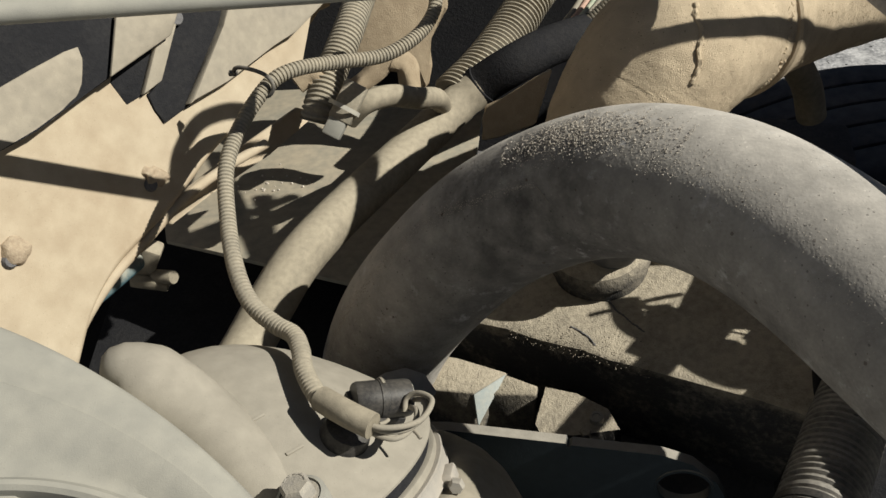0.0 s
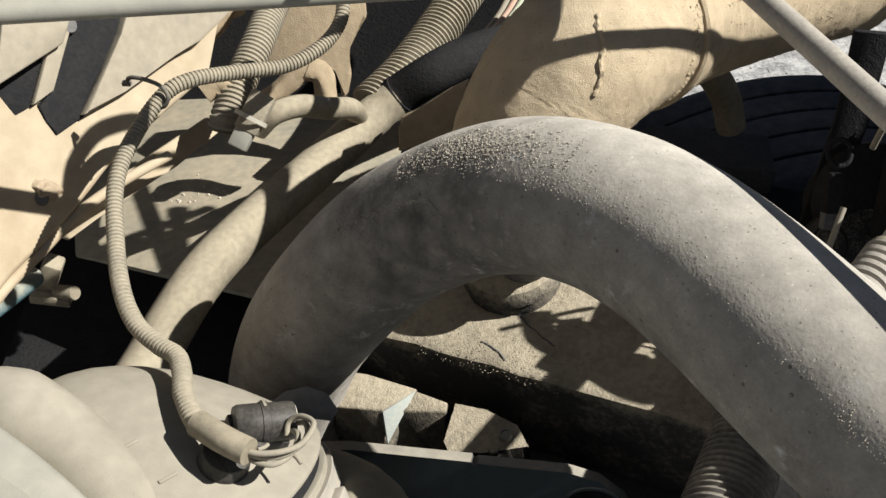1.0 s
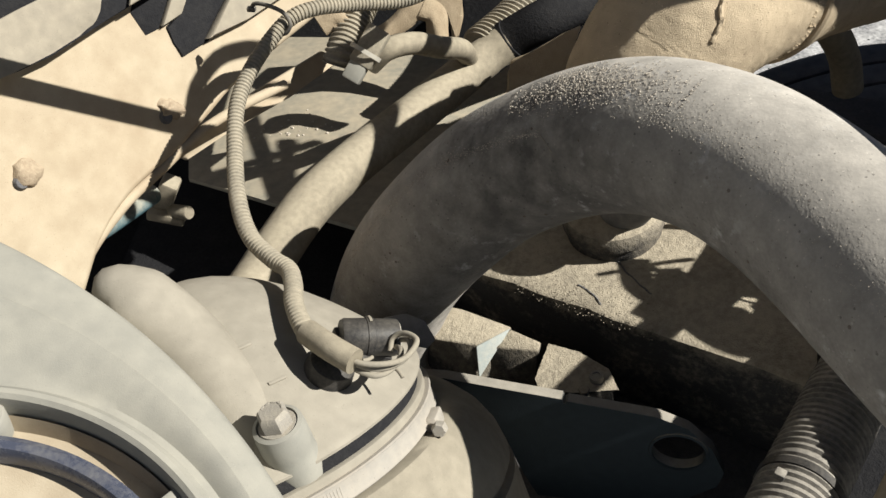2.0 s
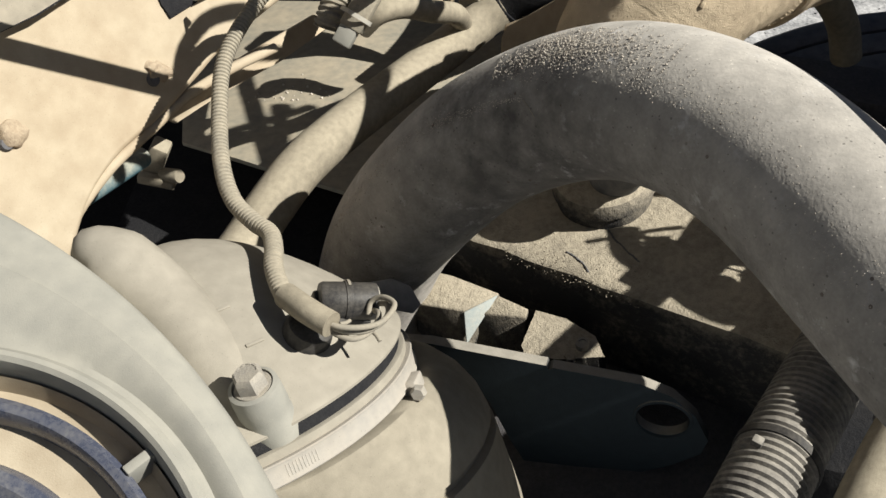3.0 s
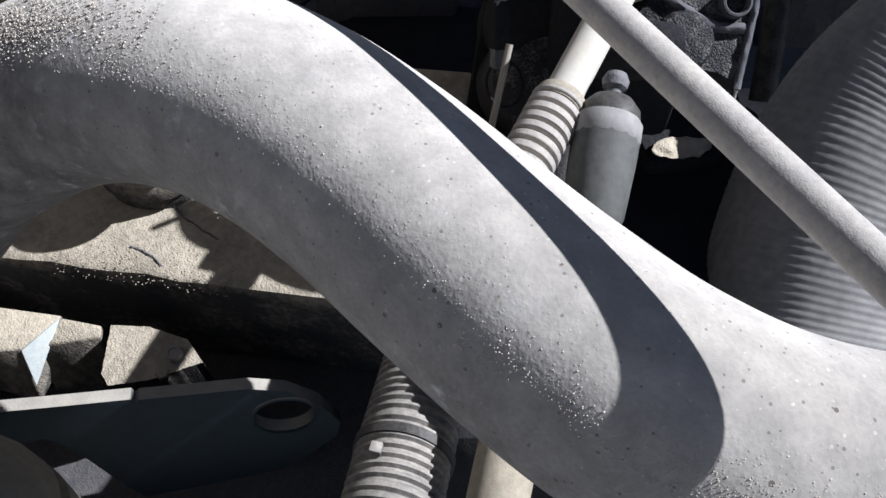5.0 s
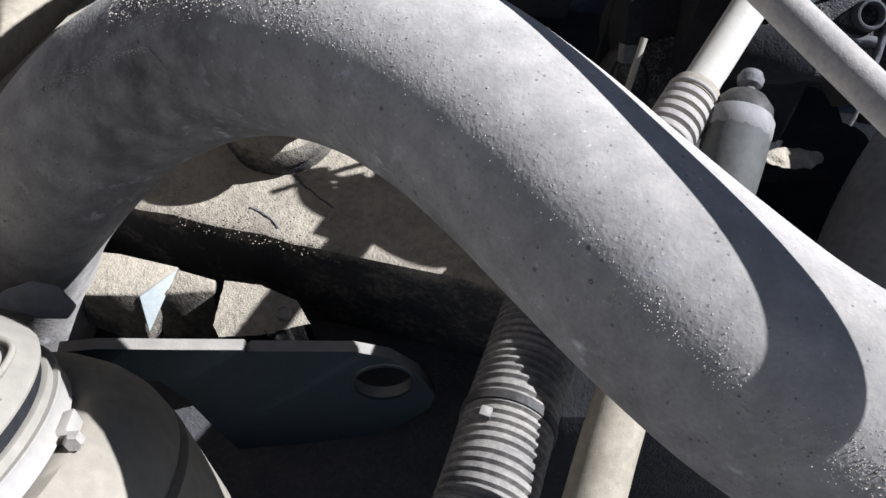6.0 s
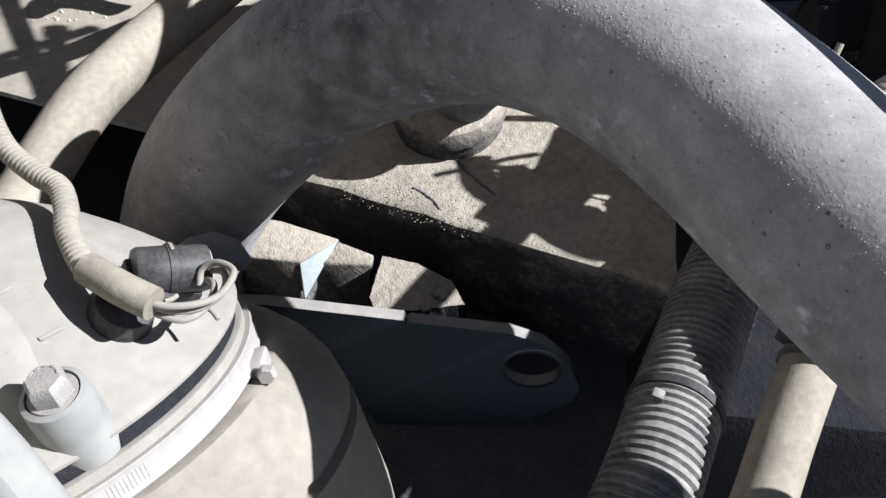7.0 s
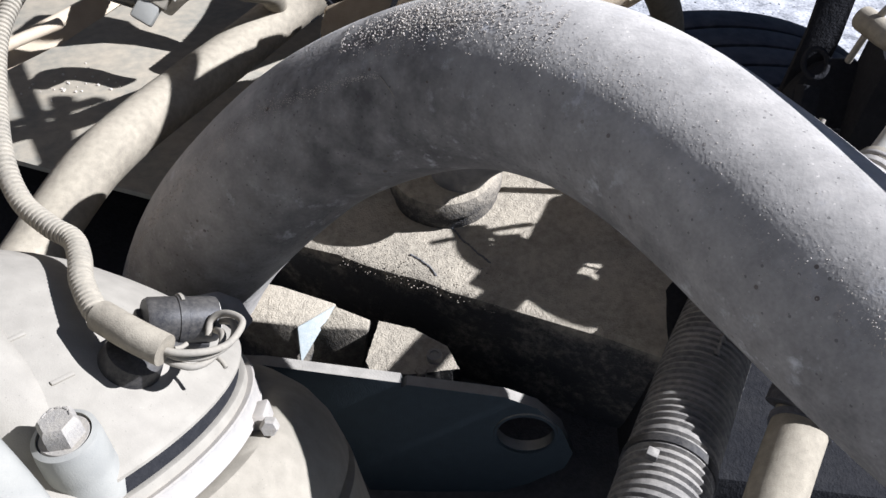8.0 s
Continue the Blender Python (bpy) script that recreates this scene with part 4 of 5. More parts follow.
# ---- unseen raised hood that holds back sky light, and added shadow-casting cables ----
# Hood implied by the prop rod, placed out of view to block sky light.
hood = thing("unseen_raised_hood", (-0.85, 0.5, 1.30), "unseen raised hood, added dark to hold back sky light", "hood", kind="structure")
part("hood_skin", box(bmesh.new(), Vector((-1.06, 0.45, 1.93)), (0.03, 2.0, 1.32), Matrix.Rotation(radians(-12), 3, "Y"), 0.01), M_DARK, hood)
part("outer_fender", box(bmesh.new(), Vector((-0.92, 0.45, 0.76)), (0.05, 2.0, 0.96), None, 0.01), M_DARK, hood)
part("hinge_bar", box(bmesh.new(), Vector((-0.92, 0.45, 1.28)), (0.06, 2.0, 0.08), None, 0.01), M_DARK, hood)
# Unseen cables, placed only to cast shadow bands on duct and fender.
def shadow_cable(points, label):
    cable = thing("shadow_cable", points[0], label, "cable", "hood cables")
    part("sheath", tube(points, 0.0070, 14, 0.01), M_BLACK, cable)
    part("ferrule", lathe(Vector(points[0]), Vector(points[1]) - Vector(points[0]), [(0, -0.004), (0.0080, -0.004), (0.0086, 0.0), (0.0086, 0.016), (0.0070, 0.018)], 20), M_BOLT, cable)


shadow_cable([(0.300, 0.830, 1.440), (0.330, 0.720, 1.458), (0.343, 0.641, 1.460), (0.348, 0.632, 1.460), (0.364, 0.629, 1.460), (0.388, 0.633, 1.460), (0.429, 0.645, 1.460), (0.497, 0.680, 1.460), (0.580, 0.728, 1.450), (0.720, 0.820, 1.420), (1.073, 0.935, 1.400)], "unseen cable added to cast a shadow band on the duct")
shadow_cable([(0.098, 0.585, 1.420), (0.081, 0.608, 1.430), (0.070, 0.620, 1.430), (0.063, 0.633, 1.430), (0.062, 0.647, 1.430), (0.065, 0.663, 1.430), (0.076, 0.677, 1.430), (0.096, 0.692, 1.430), (0.150, 0.718, 1.432), (0.328, 0.828, 1.435)], "unseen looped cable added to cast a shadow on the fender")

# ---- wall at the back, blackened for shade, with hoses in front ----
fire = thing("firewall", (-0.2, 1.2, 0.9), "pressed metal firewall blackened for shade, with tan dusty brackets", "firewall", kind="structure")
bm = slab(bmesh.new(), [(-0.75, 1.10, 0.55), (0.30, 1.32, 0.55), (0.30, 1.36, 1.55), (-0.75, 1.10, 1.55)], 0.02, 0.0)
# The wall's black stands in for shade in the gaps between castings.
part("shade_pressing", bm, M_SHADE_BLACK, fire)
part("web", slab(bmesh.new(), [(-0.099, 1.049, 1.085), (-0.077, 1.059, 1.101), (-0.051, 1.072, 1.123), (-0.022, 1.074, 1.122), (0.003, 1.067, 1.105), (0.005, 1.056, 1.082), (-0.019, 1.040, 1.053), (-0.013, 1.026, 1.026), (-0.019, 1.010, 1.000), (-0.025, 1.012, 1.004), (-0.028, 1.027, 1.031), (-0.049, 1.033, 1.045), (-0.092, 1.023, 1.036), (-0.116, 1.023, 1.040)], 0.025, 0.004), M_FIREWALL, fire, "flat tan bracket web")
part("gusset_plate", slab(bmesh.new(), [(0.045, 0.900, 1.046), (0.066, 0.904, 1.054), (0.098, 0.914, 1.072), (0.116, 0.917, 1.081), (0.099, 0.888, 1.030), (0.060, 0.881, 1.018), (0.042, 0.880, 1.015), (0.046, 0.893, 1.035)], 0.02, 0.003), M_FIREWALL, fire)
def casting(points, r, seed):
    """A lumpy dust-coated arm."""
    return tube(points, lambda q, w: r * (1 + 0.35 * noise.noise(Vector((q * 30 + seed, math.cos(w), math.sin(w))))), 22, 0.004)


for pts, r, seed in (([(-0.097, 0.918, 1.055), (-0.081, 0.926, 1.065), (-0.063, 0.935, 1.077), (-0.049, 0.939, 1.081)], 0.0105, 1), ([(-0.054, 0.938, 1.081), (-0.041, 0.936, 1.075), (-0.036, 0.928, 1.060), (-0.032, 0.919, 1.045)], 0.012, 2), ([(-0.195, 0.981, 1.096), (-0.176, 0.992, 1.111), (-0.141, 1.027, 1.127)], 0.028, 5), ([(-0.142, 0.827, 1.116), (-0.129, 0.834, 1.122), (-0.121, 0.833, 1.117), (-0.128, 0.828, 1.112)], 0.010, 6)):
    part("casting_arm", casting(pts, r, seed), M_FIREWALL, fire)

hose_b = thing("ribbed_hose", (-0.124, 0.826, 1.089), "dusty ribbed wiring hose hanging by the firewall", "hose")
part("ribs", tube([(-0.066, 1.025, 1.169), (-0.084, 0.958, 1.149), (-0.095, 0.895, 1.137), (-0.108, 0.848, 1.120), (-0.119, 0.811, 1.101), (-0.123, 0.802, 1.088)], ribbed(0.0160, 0.0048, 0.0022), 26, 0.0012), M_LOOM, hose_b)
hose_c = thing("ribbed_hose", (0.032, 0.965, 1.039), "thick dusty ribbed hose running up to the firewall", "hose")
part("ribs", tube([(0.185, 1.221, 1.126), (0.115, 1.118, 1.075), (0.078, 1.052, 1.052), (0.046, 0.990, 1.042), (0.011, 0.938, 1.033)], ribbed(0.0260, 0.0068, 0.0032), 32, 0.0017), M_LOOM, hose_c)
con = thing("wire_connector", (-0.099, 0.759, 1.107), "pale grey two-part wire connector held by a cable tie", "connector")
c_ax = Vector((-0.073, 0.793, 1.145)) - Vector((-0.099, 0.763, 1.104))
part("housing", box(bmesh.new(), Vector((-0.087, 0.778, 1.125)), (0.022, 0.016, 0.038), basis(c_ax), 0.002), M_LOOM, con)
part("nose", box(bmesh.new(), Vector((-0.098, 0.766, 1.109)), (0.018, 0.013, 0.026), basis(c_ax), 0.002), M_PANEL, con)
part("strap", lathe(Vector((-0.091, 0.775, 1.121)), c_ax, [(0.0145, -0.002), (0.0158, -0.002), (0.0158, 0.002), (0.0145, 0.002)], 28), M_WHITE, con)
tube_g = thing("breather_tube", (-0.076, 0.801, 1.111), "pale dusty breather tube from the connector", "tube")
part("tube", tube([(-0.091, 0.800, 1.093), (-0.074, 0.801, 1.110), (-0.051, 0.816, 1.109), (-0.026, 0.833, 1.096), (-0.008, 0.866, 1.076), (-0.002, 0.894, 1.052), (0.000, 0.908, 1.034)], 0.0110, 20, 0.004), M_TUBE, tube_g)
bundle = thing("wire_bundle", (0.155, 1.043, 1.090), "bundle of faded red, green and pale wires", "wires")
for k, (dx, mt) in enumerate(((0, M_RED), (14, M_GREEN), (26, M_WIRE), (-14, M_WIRE), (38, M_GREEN))):
    part("wire", tube([tuple(Vector((0.137, 1.039, 1.056)) + Vector((dx * 0.0006, 0, 0.0002 * dx))), tuple(Vector((0.174, 1.090, 1.074)) + Vector((dx * 0.0007, 0, 0.0002 * dx))), tuple(Vector((0.206, 1.163, 1.099)) + Vector((dx * 0.0008, 0, 0.0002 * dx)))], 0.0042, 10, 0.01), mt, bundle)
thin_hose = thing("ribbed_hose", (0.189, 0.955, 1.146), "slim dusty ribbed hose beside the wires", "hose")
part("ribs", tube([(0.165, 1.007, 1.087), (0.202, 1.019, 1.122), (0.236, 1.060, 1.151)], ribbed(0.0095, 0.0040, 0.0016), 18, 0.001), M_LOOM, thin_hose)

# ---- mud-caked duct ----
duct = thing("air_duct", (0.143, 0.675, 1.134), "fat rubber air duct caked with cracked tan mud", "duct")
DUCT_LINE = [(0.143, 0.675, 1.134), (0.161, 0.693, 1.182), (0.195, 0.720, 1.214), (0.259, 0.797, 1.207), (0.338, 0.866, 1.198), (0.422, 0.923, 1.190), (0.515, 0.980, 1.181)]
COLLAR_P = (0.283, 0.737, 1.211)
duct_line, duct_along = spline(DUCT_LINE, 0.002)


def duct_r(s, w):
    """Mud skin, slightly uneven."""
    r = 0.0632 + 0.0078 * min(1, s / 0.22)
    q = Vector((s * 60, w * 4, 1.7))
    r += 0.0009 * noise.noise(q) + 0.0005 * noise.noise(q * 4) + 0.0004 * noise.noise(q * 13)
    return r


part("duct_wall", tube(DUCT_LINE, duct_r, 120, 0.0011), M_DUCT, duct)
CRACK = [(0.1913, 0.6825, 1.2692), (0.1899, 0.6743, 1.2627), (0.1936, 0.6665, 1.2531), (0.1908, 0.6591, 1.2430), (0.1918, 0.6541, 1.2352), (0.1890, 0.6509, 1.2279), (0.1858, 0.6486, 1.2214)]
crack_pts = []
for c in CRACK:
    k = int(np.argmin(np.linalg.norm(duct_line - np.array(c), axis=1)))
    d = np.array(c) - duct_line[k]
    crack_pts.append(tuple(duct_line[k] + d / np.linalg.norm(d) * (0.0632 + 0.0078 * min(1, duct_along[k] / 0.22))))
part("mud_ridge", tube(crack_pts, lambda s, w: 0.0019 + 0.0013 * noise.noise(Vector((s * 260, math.cos(w), math.sin(w)))), 10, 0.0008), M_DUCT, duct, "crumbly ridge of dried mud")
col_k = int(np.argmin(np.linalg.norm(duct_line - np.array(COLLAR_P), axis=1)))
tan, side_a, side_b = frames(duct_line)
COL_C, COL_D = Vector(duct_line[col_k]), Vector(tan[col_k])
part("collar", lathe(COL_C, COL_D, [(0.066, 0.0), (0.0722, 0.0005), (0.0742, 0.003), (0.0738, 0.018), (0.0725, 0.034), (0.068, 0.036)], 96), M_DUCT, duct, "thick end collar")
rng = random.Random(8)
crumb_v, crumb_f = [], []
low_way = np.array((0.45, -0.80, -0.25))
octa = [Vector(c) for c in ((1, 0, 0), (-1, 0, 0), (0, 1, 0), (0, -1, 0), (0, 0, 1), (0, 0, -1))]
octa_f = [(0, 2, 4), (2, 1, 4), (1, 3, 4), (3, 0, 4), (2, 0, 5), (1, 2, 5), (3, 1, 5), (0, 3, 5)]
for _ in range(9000):
    k = rng.randrange(80, len(duct_line) - 40)
    w = rng.random() * 2 * math.pi
    n = side_a[k] * math.cos(w) + side_b[k] * math.sin(w)
    near_end = max(0.0, 1 - abs(k - (col_k - 8)) / 26)
    wanted = 0.10 + 0.9 * near_end * max(0.0, n @ low_way) + 0.5 * (noise.noise(Vector((k * 0.06, w * 3, 5))) > 0.32)
    if rng.random() < wanted:
        p = Vector(duct_line[k] + n * duct_r(duct_along[k], w))
        size = (rng.uniform(0.0004, 0.0010) + 0.0012 * rng.random() ** 7) * (1 + 0.7 * near_end)
        turn = Euler((rng.random() * 6, rng.random() * 6, rng.random() * 6)).to_matrix()
        first = len(crumb_v)
        crumb_v.extend(p + turn @ (v * size * rng.uniform(0.6, 1.0)) for v in octa)
        crumb_f.extend([i + first for i in f] for f in octa_f)
crumb_me = bpy.data.meshes.new("mud_crumb_layer")
crumb_me.from_pydata(crumb_v, [], crumb_f)
crumb_me.materials.append(M_DUCT)
crumb_ob = new("mud_crumb_layer", crumb_me)
crumb_ob.parent = duct
crumb_ob.matrix_parent_inverse = Matrix.Translation(-duct.location)
tagged(crumb_ob, "clinging crumbs of mud", kind="stuff")

small = thing("drain_elbow", (0.425, 0.935, 0.999), "small tan dusty rubber drain elbow below the duct", "hose")
part("tube", tube([(0.294, 0.860, 1.163), (0.340, 0.893, 1.121), (0.376, 0.920, 1.084), (0.402, 0.937, 1.046), (0.418, 0.942, 1.006)], 0.0165, 22, 0.006), M_TUBE, small)

# ---- front tyre on the ground ----
tyre_t = thing("front_wheel", (0.62, 1.12, 0.0), "large black truck tyre with ribbed tread on gravel", "wheel")
TY_C, TY_R = Vector((0.62, 1.12, 0.455)), 0.455
prof = [(0.27, -0.13), (0.38, -0.145), (0.425, -0.14), (0.445, -0.125)]
for k in range(5):
    a = -0.118 + 0.0475 * k
    prof += [(TY_R - 0.002, a), (TY_R, a + 0.004), (TY_R, a + 0.037), (TY_R - 0.002, a + 0.041)]
    if k < 4:
        prof += [(TY_R - 0.014, a + 0.0415), (TY_R - 0.014, a + 0.047)]
prof += [(0.445, 0.127), (0.425, 0.14), (0.38, 0.145), (0.27, 0.13)]
part("tyre", lathe(TY_C, (-0.10, 1, 0), prof, 128), M_TYRE, tyre_t)
part("rim", lathe(TY_C, (-0.10, 1, 0), [(0.27, -0.13), (0.255, -0.10), (0.24, 0.0), (0.255, 0.10), (0.27, 0.13)], 64), M_DARK, tyre_t)

# ---- dark frame and castings at the right ----
frame_rail = thing("frame_rail", (0.5, 0.9, 0.7), "black truck frame rail, with cases blackened for deep shade", "frame", kind="structure")
part("rail", box(bmesh.new(), Vector((0.42, 0.90, 0.79)), (0.95, 0.08, 0.22), Matrix.Rotation(radians(-14), 3, "Z"), 0.008), M_DARK, frame_rail)
part("crossmember", box(bmesh.new(), Vector((0.409, 0.969, 0.938)), (0.15, 0.08, 0.05), Matrix.Rotation(radians(-10), 3, "Z"), 0.008), M_PITCH, frame_rail)
# Added to block sun lower down; its top is blackened as shade.
part("shade_block", box(bmesh.new(), Vector((0.455, 0.51, 0.81)), (0.33, 0.30, 0.44), Matrix.Rotation(radians(-8), 3, "Z"), 0.02), M_SHADE_BLACK, frame_rail)
# Black mass whose colour holds the shade of the gap.
part("gear_case", box(bmesh.new(), Vector((0.52, 0.78, 0.80)), (0.42, 0.30, 0.26), Matrix.Rotation(radians(-16), 3, "Z"), 0.02), M_SHADE_BLACK, frame_rail)

tray2 = thing("shade_under_tray", (-0.2, 0.7, 0.55), "underside pans of the engine bay, shade put into their black", "tray", kind="structure")
# Black pans fill the openings; the deep shade is in their colour.
part("floor_pan", box(bmesh.new(), Vector((-0.15, 0.65, 0.58)), (1.0, 1.1, 0.03), None, 0.004), M_SHADE_BLACK, tray2)
part("side_pan", box(bmesh.new(), Vector((0.45, 0.45, 0.62)), (0.5, 0.7, 0.03), None, 0.004), M_SHADE_BLACK, tray2)

case = thing("pump_casting", (0.442, 0.541, 1.230), "gritty black cast pump cover with round bolt bosses", "casting")
CS_N = Vector((-0.25, -0.70, 0.67)).normalized()
part("cover", slab(bmesh.new(), [(0.4363, 0.5224, 1.1816), (0.4784, 0.5087, 1.1831), (0.4859, 0.4951, 1.1716), (0.4967, 0.5127, 1.194), (0.5045, 0.5249, 1.2097), (0.51, 0.5473, 1.2351), (0.4671, 0.5596, 1.232), (0.4428, 0.5512, 1.2141), (0.427, 0.5413, 1.1979)], 0.05, 0.003), M_CAST, case)
# Added black body, placed to keep sun off the cover's right side.
part("shade_body", box(bmesh.new(), Vector((0.452, 0.590, 1.155)), (0.095, 0.07, 0.13), Matrix.Rotation(radians(-20), 3, "Z"), 0.01), M_SHADE_BLACK, case)
bm = lathe(Vector((0.457, 0.5252, 1.1943)), CS_N, [(0, 0.006), (0.006, 0.0062), (0.012, 0.0058), (0.0165, 0.0048), (0.0185, 0.002), (0.019, -0.004)], 48)
lump(bm, 0.0008, 400)
part("round_bulge", bm, M_CAST, case, "gritty round bulge")
RING_C = Vector((0.4899, 0.5317, 1.2134))
part("bolt_boss", lathe(RING_C, CS_N, [(0.0066, -0.006), (0.0070, 0.006), (0.0078, 0.0072), (0.0090, 0.0070), (0.0098, 0.004), (0.0102, -0.004)], 36), M_TYRE, case, "round boss with a deep dark bore")
part("boss_bore", lathe(RING_C, CS_N, [(0, -0.003), (0.0068, -0.003), (0.0068, -0.006)], 24), M_SHADE_BLACK, case)
for course, r in (([(0.4457, 0.5495, 1.2149), (0.4559, 0.541, 1.2099), (0.4691, 0.5307, 1.204), (0.4804, 0.5243, 1.2016), (0.4941, 0.5199, 1.202)], 0.0034),
                  ([(0.4532, 0.5461, 1.2142), (0.4619, 0.5474, 1.2188), (0.475, 0.546, 1.2222), (0.489, 0.5458, 1.2272)], 0.0030),
                  ([(0.5053, 0.5382, 1.2254), (0.5023, 0.5271, 1.2127), (0.4955, 0.5146, 1.1971), (0.4907, 0.5063, 1.1866), (0.4857, 0.4968, 1.1748)], 0.0024)):
    part("rib", tube(course, lambda q, w, r=r: r * (1 + 0.3 * noise.noise(Vector((q * 150, math.cos(w), math.sin(w) + r * 900)))), 12, 0.002), M_TYRE, case, "cast rib with dust along it")
part("drip", tube([(0.4857, 0.4968, 1.1748), (0.4848, 0.4945, 1.166), (0.4835, 0.4935, 1.158)], lambda q, w: 0.0011 + 0.0006 * noise.noise(Vector((q * 500, 0, 0))), 8, 0.001), M_ROD, case, "stringy pale drip of dirt")

# ---- unseen upright panel added to shade the far side, with a post ----
side = thing("far_shade_panel", (1.05, 0.95, 0.0), "unseen dark panel added to shade the far side, with a post", "frame", kind="structure")
# Out of view; sized to keep sun off the casting and tyre.
part("panel", box(bmesh.new(), Vector((1.06, 0.98, 1.00)), (0.05, 0.92, 1.40), None, 0.01), M_DARK, side)
part("foot", box(bmesh.new(), Vector((1.06, 0.98, 0.16)), (0.10, 0.70, 0.34), None, 0.01), M_DARK, side)
part("post", tube([(0.697, 0.729, 1.106), (0.687, 0.699, 1.057), (0.671, 0.657, 0.996)], 0.012, 14, 0.02), M_BLACK, side)

# ---- hydraulic union, its pipe and bellows ----
union = thing("hydraulic_union", (0.408, 0.535, 1.238), "dusty pale hydraulic hex union with a stub pipe", "fitting")
U_A, U_B = Vector((0.3461, 0.4695, 1.2107)), Vector((0.4182, 0.5437, 1.2372))
U_D = (U_B - U_A).normalized()
part("stub_pipe", tube([tuple(U_A), tuple(U_A + U_D * 0.05), tuple(U_B)], 0.0106, 24, 0.01), M_WHITE, union)
part("gland_nut", hexagon(U_B - U_D * 0.004, U_D, 0.039, 0.021), M_WHITE, union)
part("flange_nut", hexagon(U_B + U_D * 0.020, U_D, 0.045, 0.015), M_ROD, union)
# Added in the dark space to throw shade on the valve cover.
part("shade_elbow", tube([(0.396, 0.540, 1.188), (0.412, 0.527, 1.193), (0.428, 0.517, 1.198), (0.446, 0.509, 1.203)], lambda q, w: 0.0175 - 0.010 * max(0.0, (q - 0.04) / 0.03) ** 2, 24, 0.004), M_SHADE_BLACK, union, "black elbow added under the union to shade the cover")
part("collar", lathe(U_B, U_D, [(0.010, -0.009), (0.0160, -0.008), (0.0168, -0.004), (0.0168, 0.0)], 32), M_ROD, union)
part("side_port", tube([tuple(U_B + U_D * 0.008), (0.3948, 0.5723, 1.2382), (0.3864, 0.6041, 1.2361)], 0.0085, 18, 0.008), M_TUBE, union)
bell = thing("bellows_boot", tuple(U_A), "pale dusty ribbed rubber bellows over the pipe's end", "bellows")
bm = tube([tuple(U_A + U_D * 0.001), tuple(U_A - U_D * 0.02), tuple(U_A - U_D * 0.058)], lambda q, w: 0.0150 - 0.0032 * max(0.0, 1 - 4.5 * abs(((q / 0.0066) % 1.0) - 0.5)) - (0.0030 if abs((w - 2.4 + math.pi) % (2 * math.pi) - math.pi) < 0.12 else 0.0), 36, 0.0005)
part("bellows", bm, M_ROD, bell)
part("collar", lathe(U_A + U_D * 0.001, U_D, [(0.0125, -0.003), (0.0138, -0.003), (0.0146, 0.001), (0.0136, 0.005), (0.0108, 0.006)], 32), M_LOOM, bell)
bottle = thing("filter_bottle", (0.357, 0.433, 1.202), "small plastic filter bottle greyed for shade, with a darker cap", "bottle")
BO = Vector((0.355, 0.427, 1.195))
BD = (Vector((0.373, 0.460, 1.214)) - BO).normalized()
part("bowl", lathe(BO, BD, [(0, -0.024), (0.0150, -0.024), (0.0162, -0.021), (0.0178, 0.008), (0.0180, 0.022)], 14), M_BOTTLE, bottle)
# Paler band painted in for the lit top of the bottle.
part("lit_shoulder_band", lathe(BO, BD, [(0.0176, 0.021), (0.0183, 0.023), (0.0182, 0.031), (0.0160, 0.0345)], 40), M_FAT, bottle, "paler band painted for the lit shoulder")
part("cap", lathe(BO, BD, [(0.0168, 0.032), (0.0158, 0.039), (0.0110, 0.045), (0.0, 0.046)], 36), M_BLACK, bottle, "black cap")
part("knob", lathe(BO, BD, [(0.004, 0.044), (0.004, 0.050), (0.0066, 0.052), (0.0074, 0.056), (0.0056, 0.060), (0, 0.061)], 24), M_DARK, bottle, "dusty black knob")
probe = thing("wire_pin", (0.339, 0.520, 1.170), "thin pale bent wire sticking up from the dark casting", "wire")
part("pin", tube([(0.332, 0.513, 1.159), (0.339, 0.525, 1.175), (0.348, 0.540, 1.197)], 0.0022, 10, 0.01), M_WIRE, probe)

pump = thing("round_housing", (0.386, 0.580, 1.10), "dull black round pump housing behind the hydraulic pipe", "housing")
H_C, H_N = Vector((0.405, 0.606, 1.163)), Vector((-0.25, -0.70, 0.67)).normalized()
part("drum", lathe(H_C, H_N, [(0, 0.004), (0.028, 0.003), (0.036, -0.001), (0.039, -0.010), (0.039, -0.09)], 56), M_SHADE_BLACK, pump)
part("foot", lathe(H_C - Vector((0.004, 0.030, 0.030)), H_N, [(0, 0.004), (0.026, 0.003), (0.038, -0.006), (0.044, -0.07)], 24), M_CAST, pump, "gritty cast foot")
stay = thing("stay_bracket", (0.378, 0.640, 1.02), "black steel stay with a ring lug and a wire plug", "bracket")
part("blade", slab(bmesh.new(), [(0.372, 0.640, 0.950), (0.392, 0.634, 0.950), (0.402, 0.640, 1.200), (0.398, 0.642, 1.275), (0.372, 0.648, 1.275), (0.378, 0.645, 1.200)], 0.006), M_SHADE_BLACK, stay)
part("ring_lug", tube([tuple(Vector((0.364, 0.598, 1.203)) + basis(H_N) @ Vector((0.008 * math.cos(a), 0.010 * math.sin(a), 0))) for a in (2 * math.pi * k / 14 for k in range(15))], 0.0020, 10, 0.002), M_SHADE_BLACK, stay, "black ring lug")
part("plug_body", box(bmesh.new(), Vector((0.362, 0.585, 1.176)), (0.013, 0.013, 0.030), basis((0.05, 0.5, 0.86)), 0.002), M_SHADE_BLACK, stay)
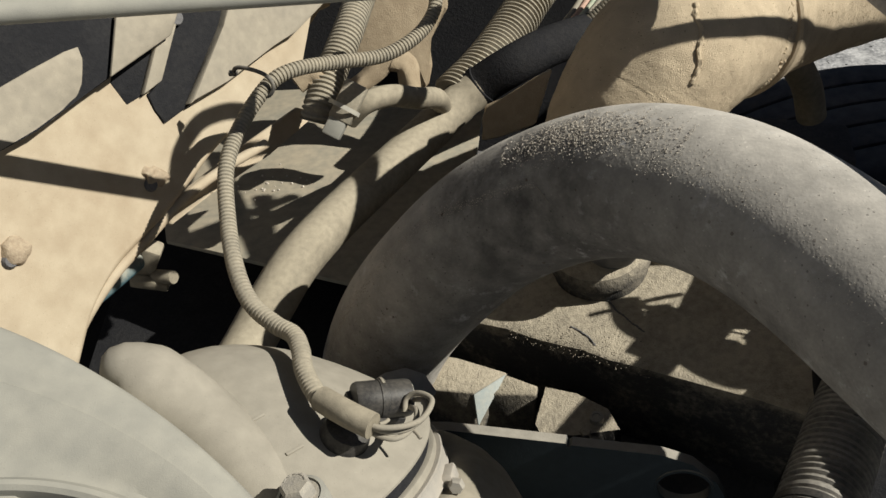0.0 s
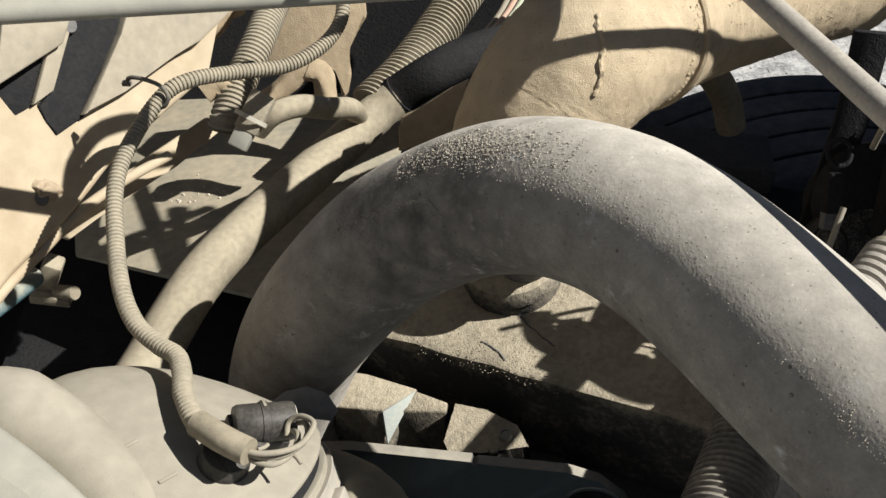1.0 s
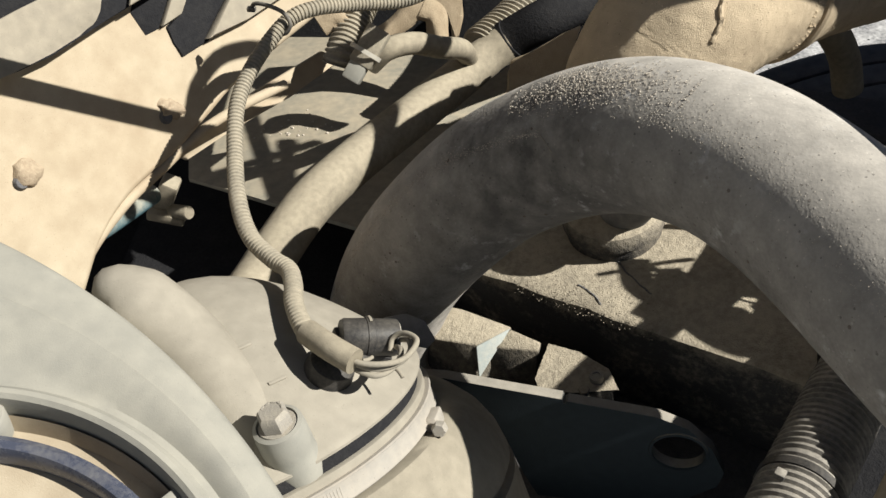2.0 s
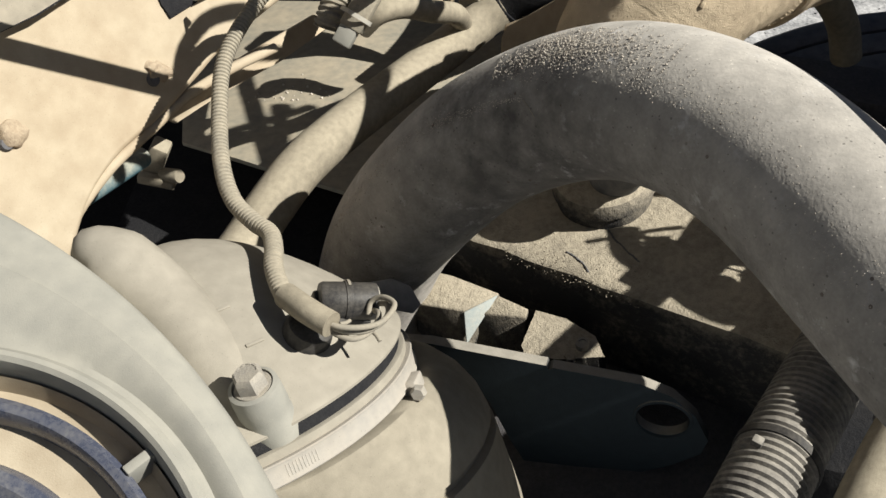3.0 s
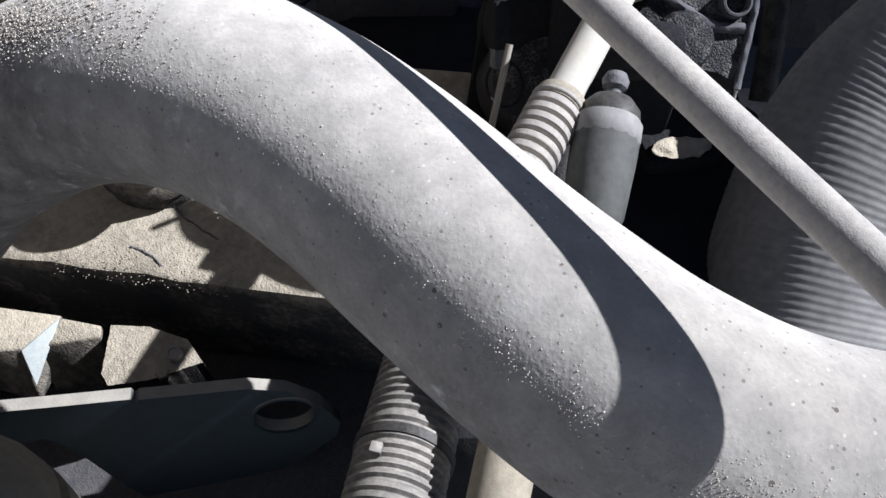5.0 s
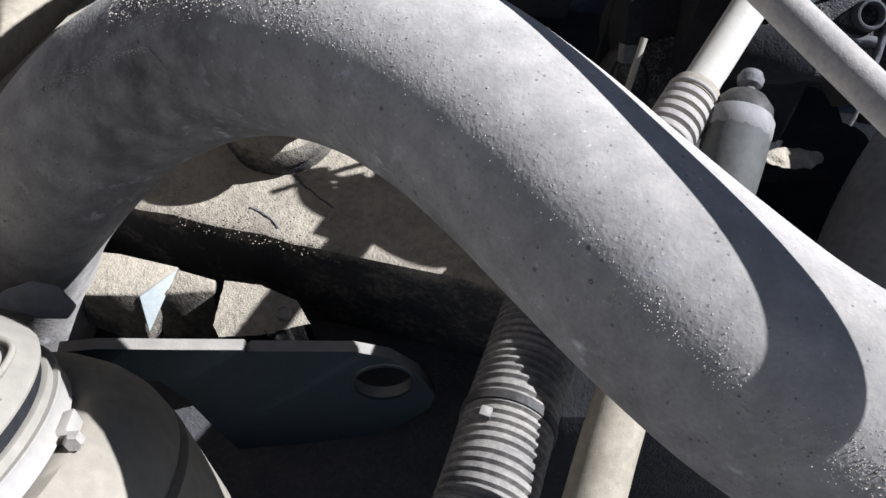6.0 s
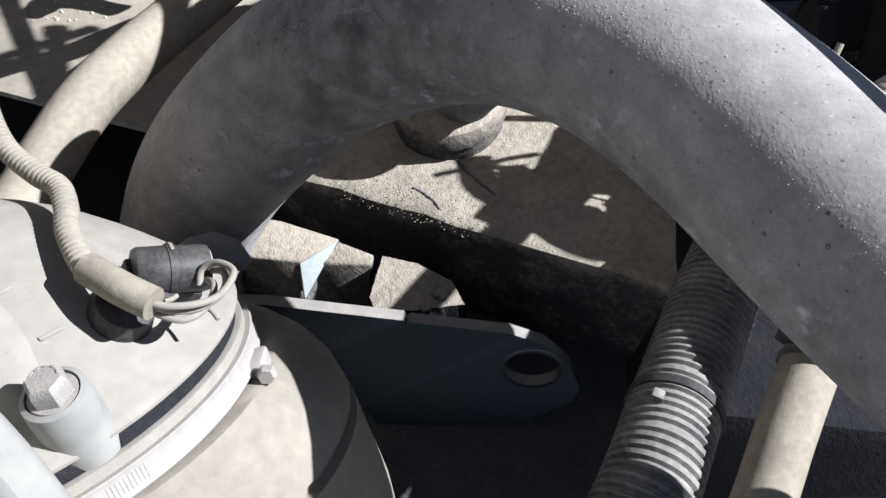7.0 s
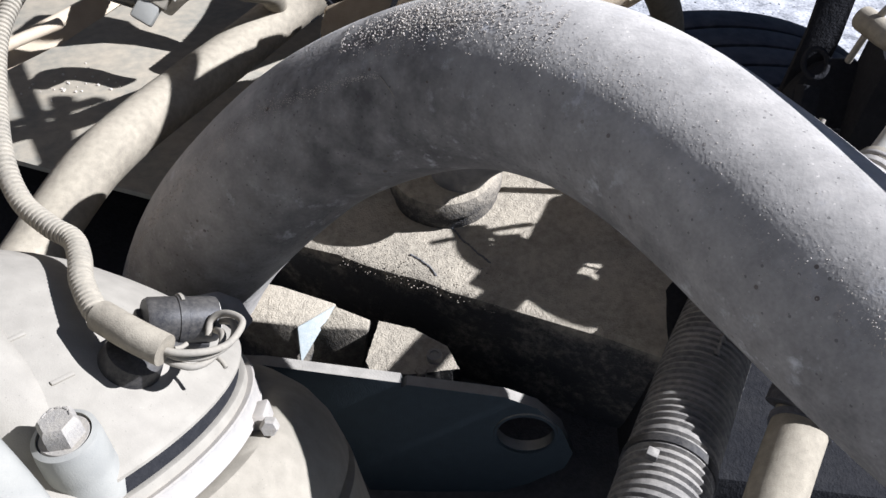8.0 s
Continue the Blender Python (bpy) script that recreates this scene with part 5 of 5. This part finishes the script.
part("plug_nose", box(bmesh.new(), Vector((0.361, 0.577, 1.158)), (0.010, 0.010, 0.016), basis((0.05, 0.5, 0.86)), 0.0015), M_DARK, stay)
part("lower_loop", tube([tuple(Vector((0.366, 0.572, 1.138)) + basis(H_N) @ Vector((0.012 * math.cos(a), 0.015 * math.sin(a), 0))) for a in (2 * math.pi * k / 14 for k in range(15))], 0.0009, 8, 0.003), M_SHADE_BLACK, stay, "thin dull wire loop")
lead = thing("pale_lead", (0.394, 0.606, 1.200), "frayed pale wire lead hanging by the casting", "wire")
part("lead", tube([(0.392, 0.606, 1.202), (0.391, 0.600, 1.225), (0.389, 0.592, 1.245), (0.394, 0.585, 1.268)], 0.0024, 10, 0.004), M_WIRE, lead)
part("branch", tube([(0.390, 0.594, 1.240), (0.398, 0.592, 1.232), (0.405, 0.592, 1.222)], 0.0018, 8, 0.003), M_WIRE, lead)

part("ledge", box(bmesh.new(), Vector((0.512, 0.556, 1.0625)), (0.062, 0.034, 0.016), Matrix.Rotation(radians(-8), 3, "Z"), 0.004), M_SHADE_BLACK, frame_rail)
clod_bm = bmesh.new()
bmesh.ops.create_icosphere(clod_bm, subdivisions=4, radius=1.0, matrix=Matrix.Translation((0.506, 0.548, 1.074)) @ Matrix.Diagonal((0.024, 0.011, 0.0022, 1)))
lump(clod_bm, 0.0025, 130)
single("dirt_clod", clod_bm, M_BLOCK, "pale clod of dry dirt on the black casting", "dirt")

# ---- big ribbed hose at the far right ----
fat = thing("fat_ribbed_hose", (0.467, 0.341, 1.090), "very wide black rubber hose with fine ribs", "hose")
FAT = [(0.713, 0.510, 1.177), (0.673, 0.511, 1.143), (0.637, 0.502, 1.109), (0.605, 0.480, 1.075), (0.578, 0.448, 1.036), (0.556, 0.411, 0.996), (0.534, 0.365, 0.954)]
part("wall", tube(FAT, lambda s, w: 0.078 + 0.00025 * math.sin(s * 2 * math.pi / 0.0056), 64, 0.0014), M_FAT, fat)

# ---- sand grains on the hose ----
line, along = spline(HOSE_LINE, 0.002)
tan, _, _ = frames(line)
rng = random.Random(5)
lo, hi = np.array((-0.69, -0.45, 0.57)), np.array((-0.15, 0.10, 0.98))
seed_bm = bmesh.new()
bmesh.ops.create_icosphere(seed_bm, subdivisions=1, radius=1.0)
SEED_V = [v.co.copy() for v in seed_bm.verts]
SEED_F = [[v.index for v in f.verts] for f in seed_bm.faces]
seed_bm.free()
grain_v, grain_f = [], []


def grain(k, q, size):
    t = tan[k]
    n = lo * (1 - q) + hi * q
    n = n - t * (n @ t)
    n /= np.linalg.norm(n)
    m = Matrix.Translation(line[k] + t * rng.uniform(-0.0012, 0.0012) + n * (hose_radius(along[k]) + size * 0.3)) @ Euler((rng.random() * 6, rng.random() * 6, 0)).to_matrix().to_4x4() @ Matrix.Diagonal((size, size * rng.uniform(0.5, 1), size * rng.uniform(0.5, 1), 1))
    first = len(grain_v)
    grain_v.extend(m @ v for v in SEED_V)
    grain_f.extend([i + first for i in f] for f in SEED_F)


n0, n1 = np.searchsorted(along, 0.43), np.searchsorted(along, 0.56)
for _ in range(2600):
    grain(min(n1, max(n0, int(rng.gauss((n0 + n1) / 2, (n1 - n0) / 4.5)))), rng.gauss(0.55, 0.2), rng.uniform(0.00020, 0.00040) + 0.0004 * rng.random() ** 5)
n2, n3 = np.searchsorted(along, 0.54), np.searchsorted(along, 0.90)
for _ in range(5200):
    grain(rng.randint(n2, n3), rng.gauss(0.10, 0.20), rng.uniform(0.00012, 0.00030) + 0.0003 * rng.random() ** 5)
lo, hi = np.array((-0.97, -0.22, 0.10)), np.array((-0.80, -0.50, 0.33))
n4, n5 = np.searchsorted(along, 0.12), np.searchsorted(along, 0.46)
for _ in range(1700):
    grain(rng.randint(n4, n5), rng.gauss(0.2, 0.25), rng.uniform(0.00013, 0.00034) + 0.0003 * rng.random() ** 5)
grain_me = bpy.data.meshes.new("sand_grains")
grain_me.from_pydata(grain_v, [], grain_f)
grain_me.materials.append(M_GRAIN)
tagged(new("sand_grains", grain_me), "loose sand grains lying on the dusty hose", "sand", kind="stuff")
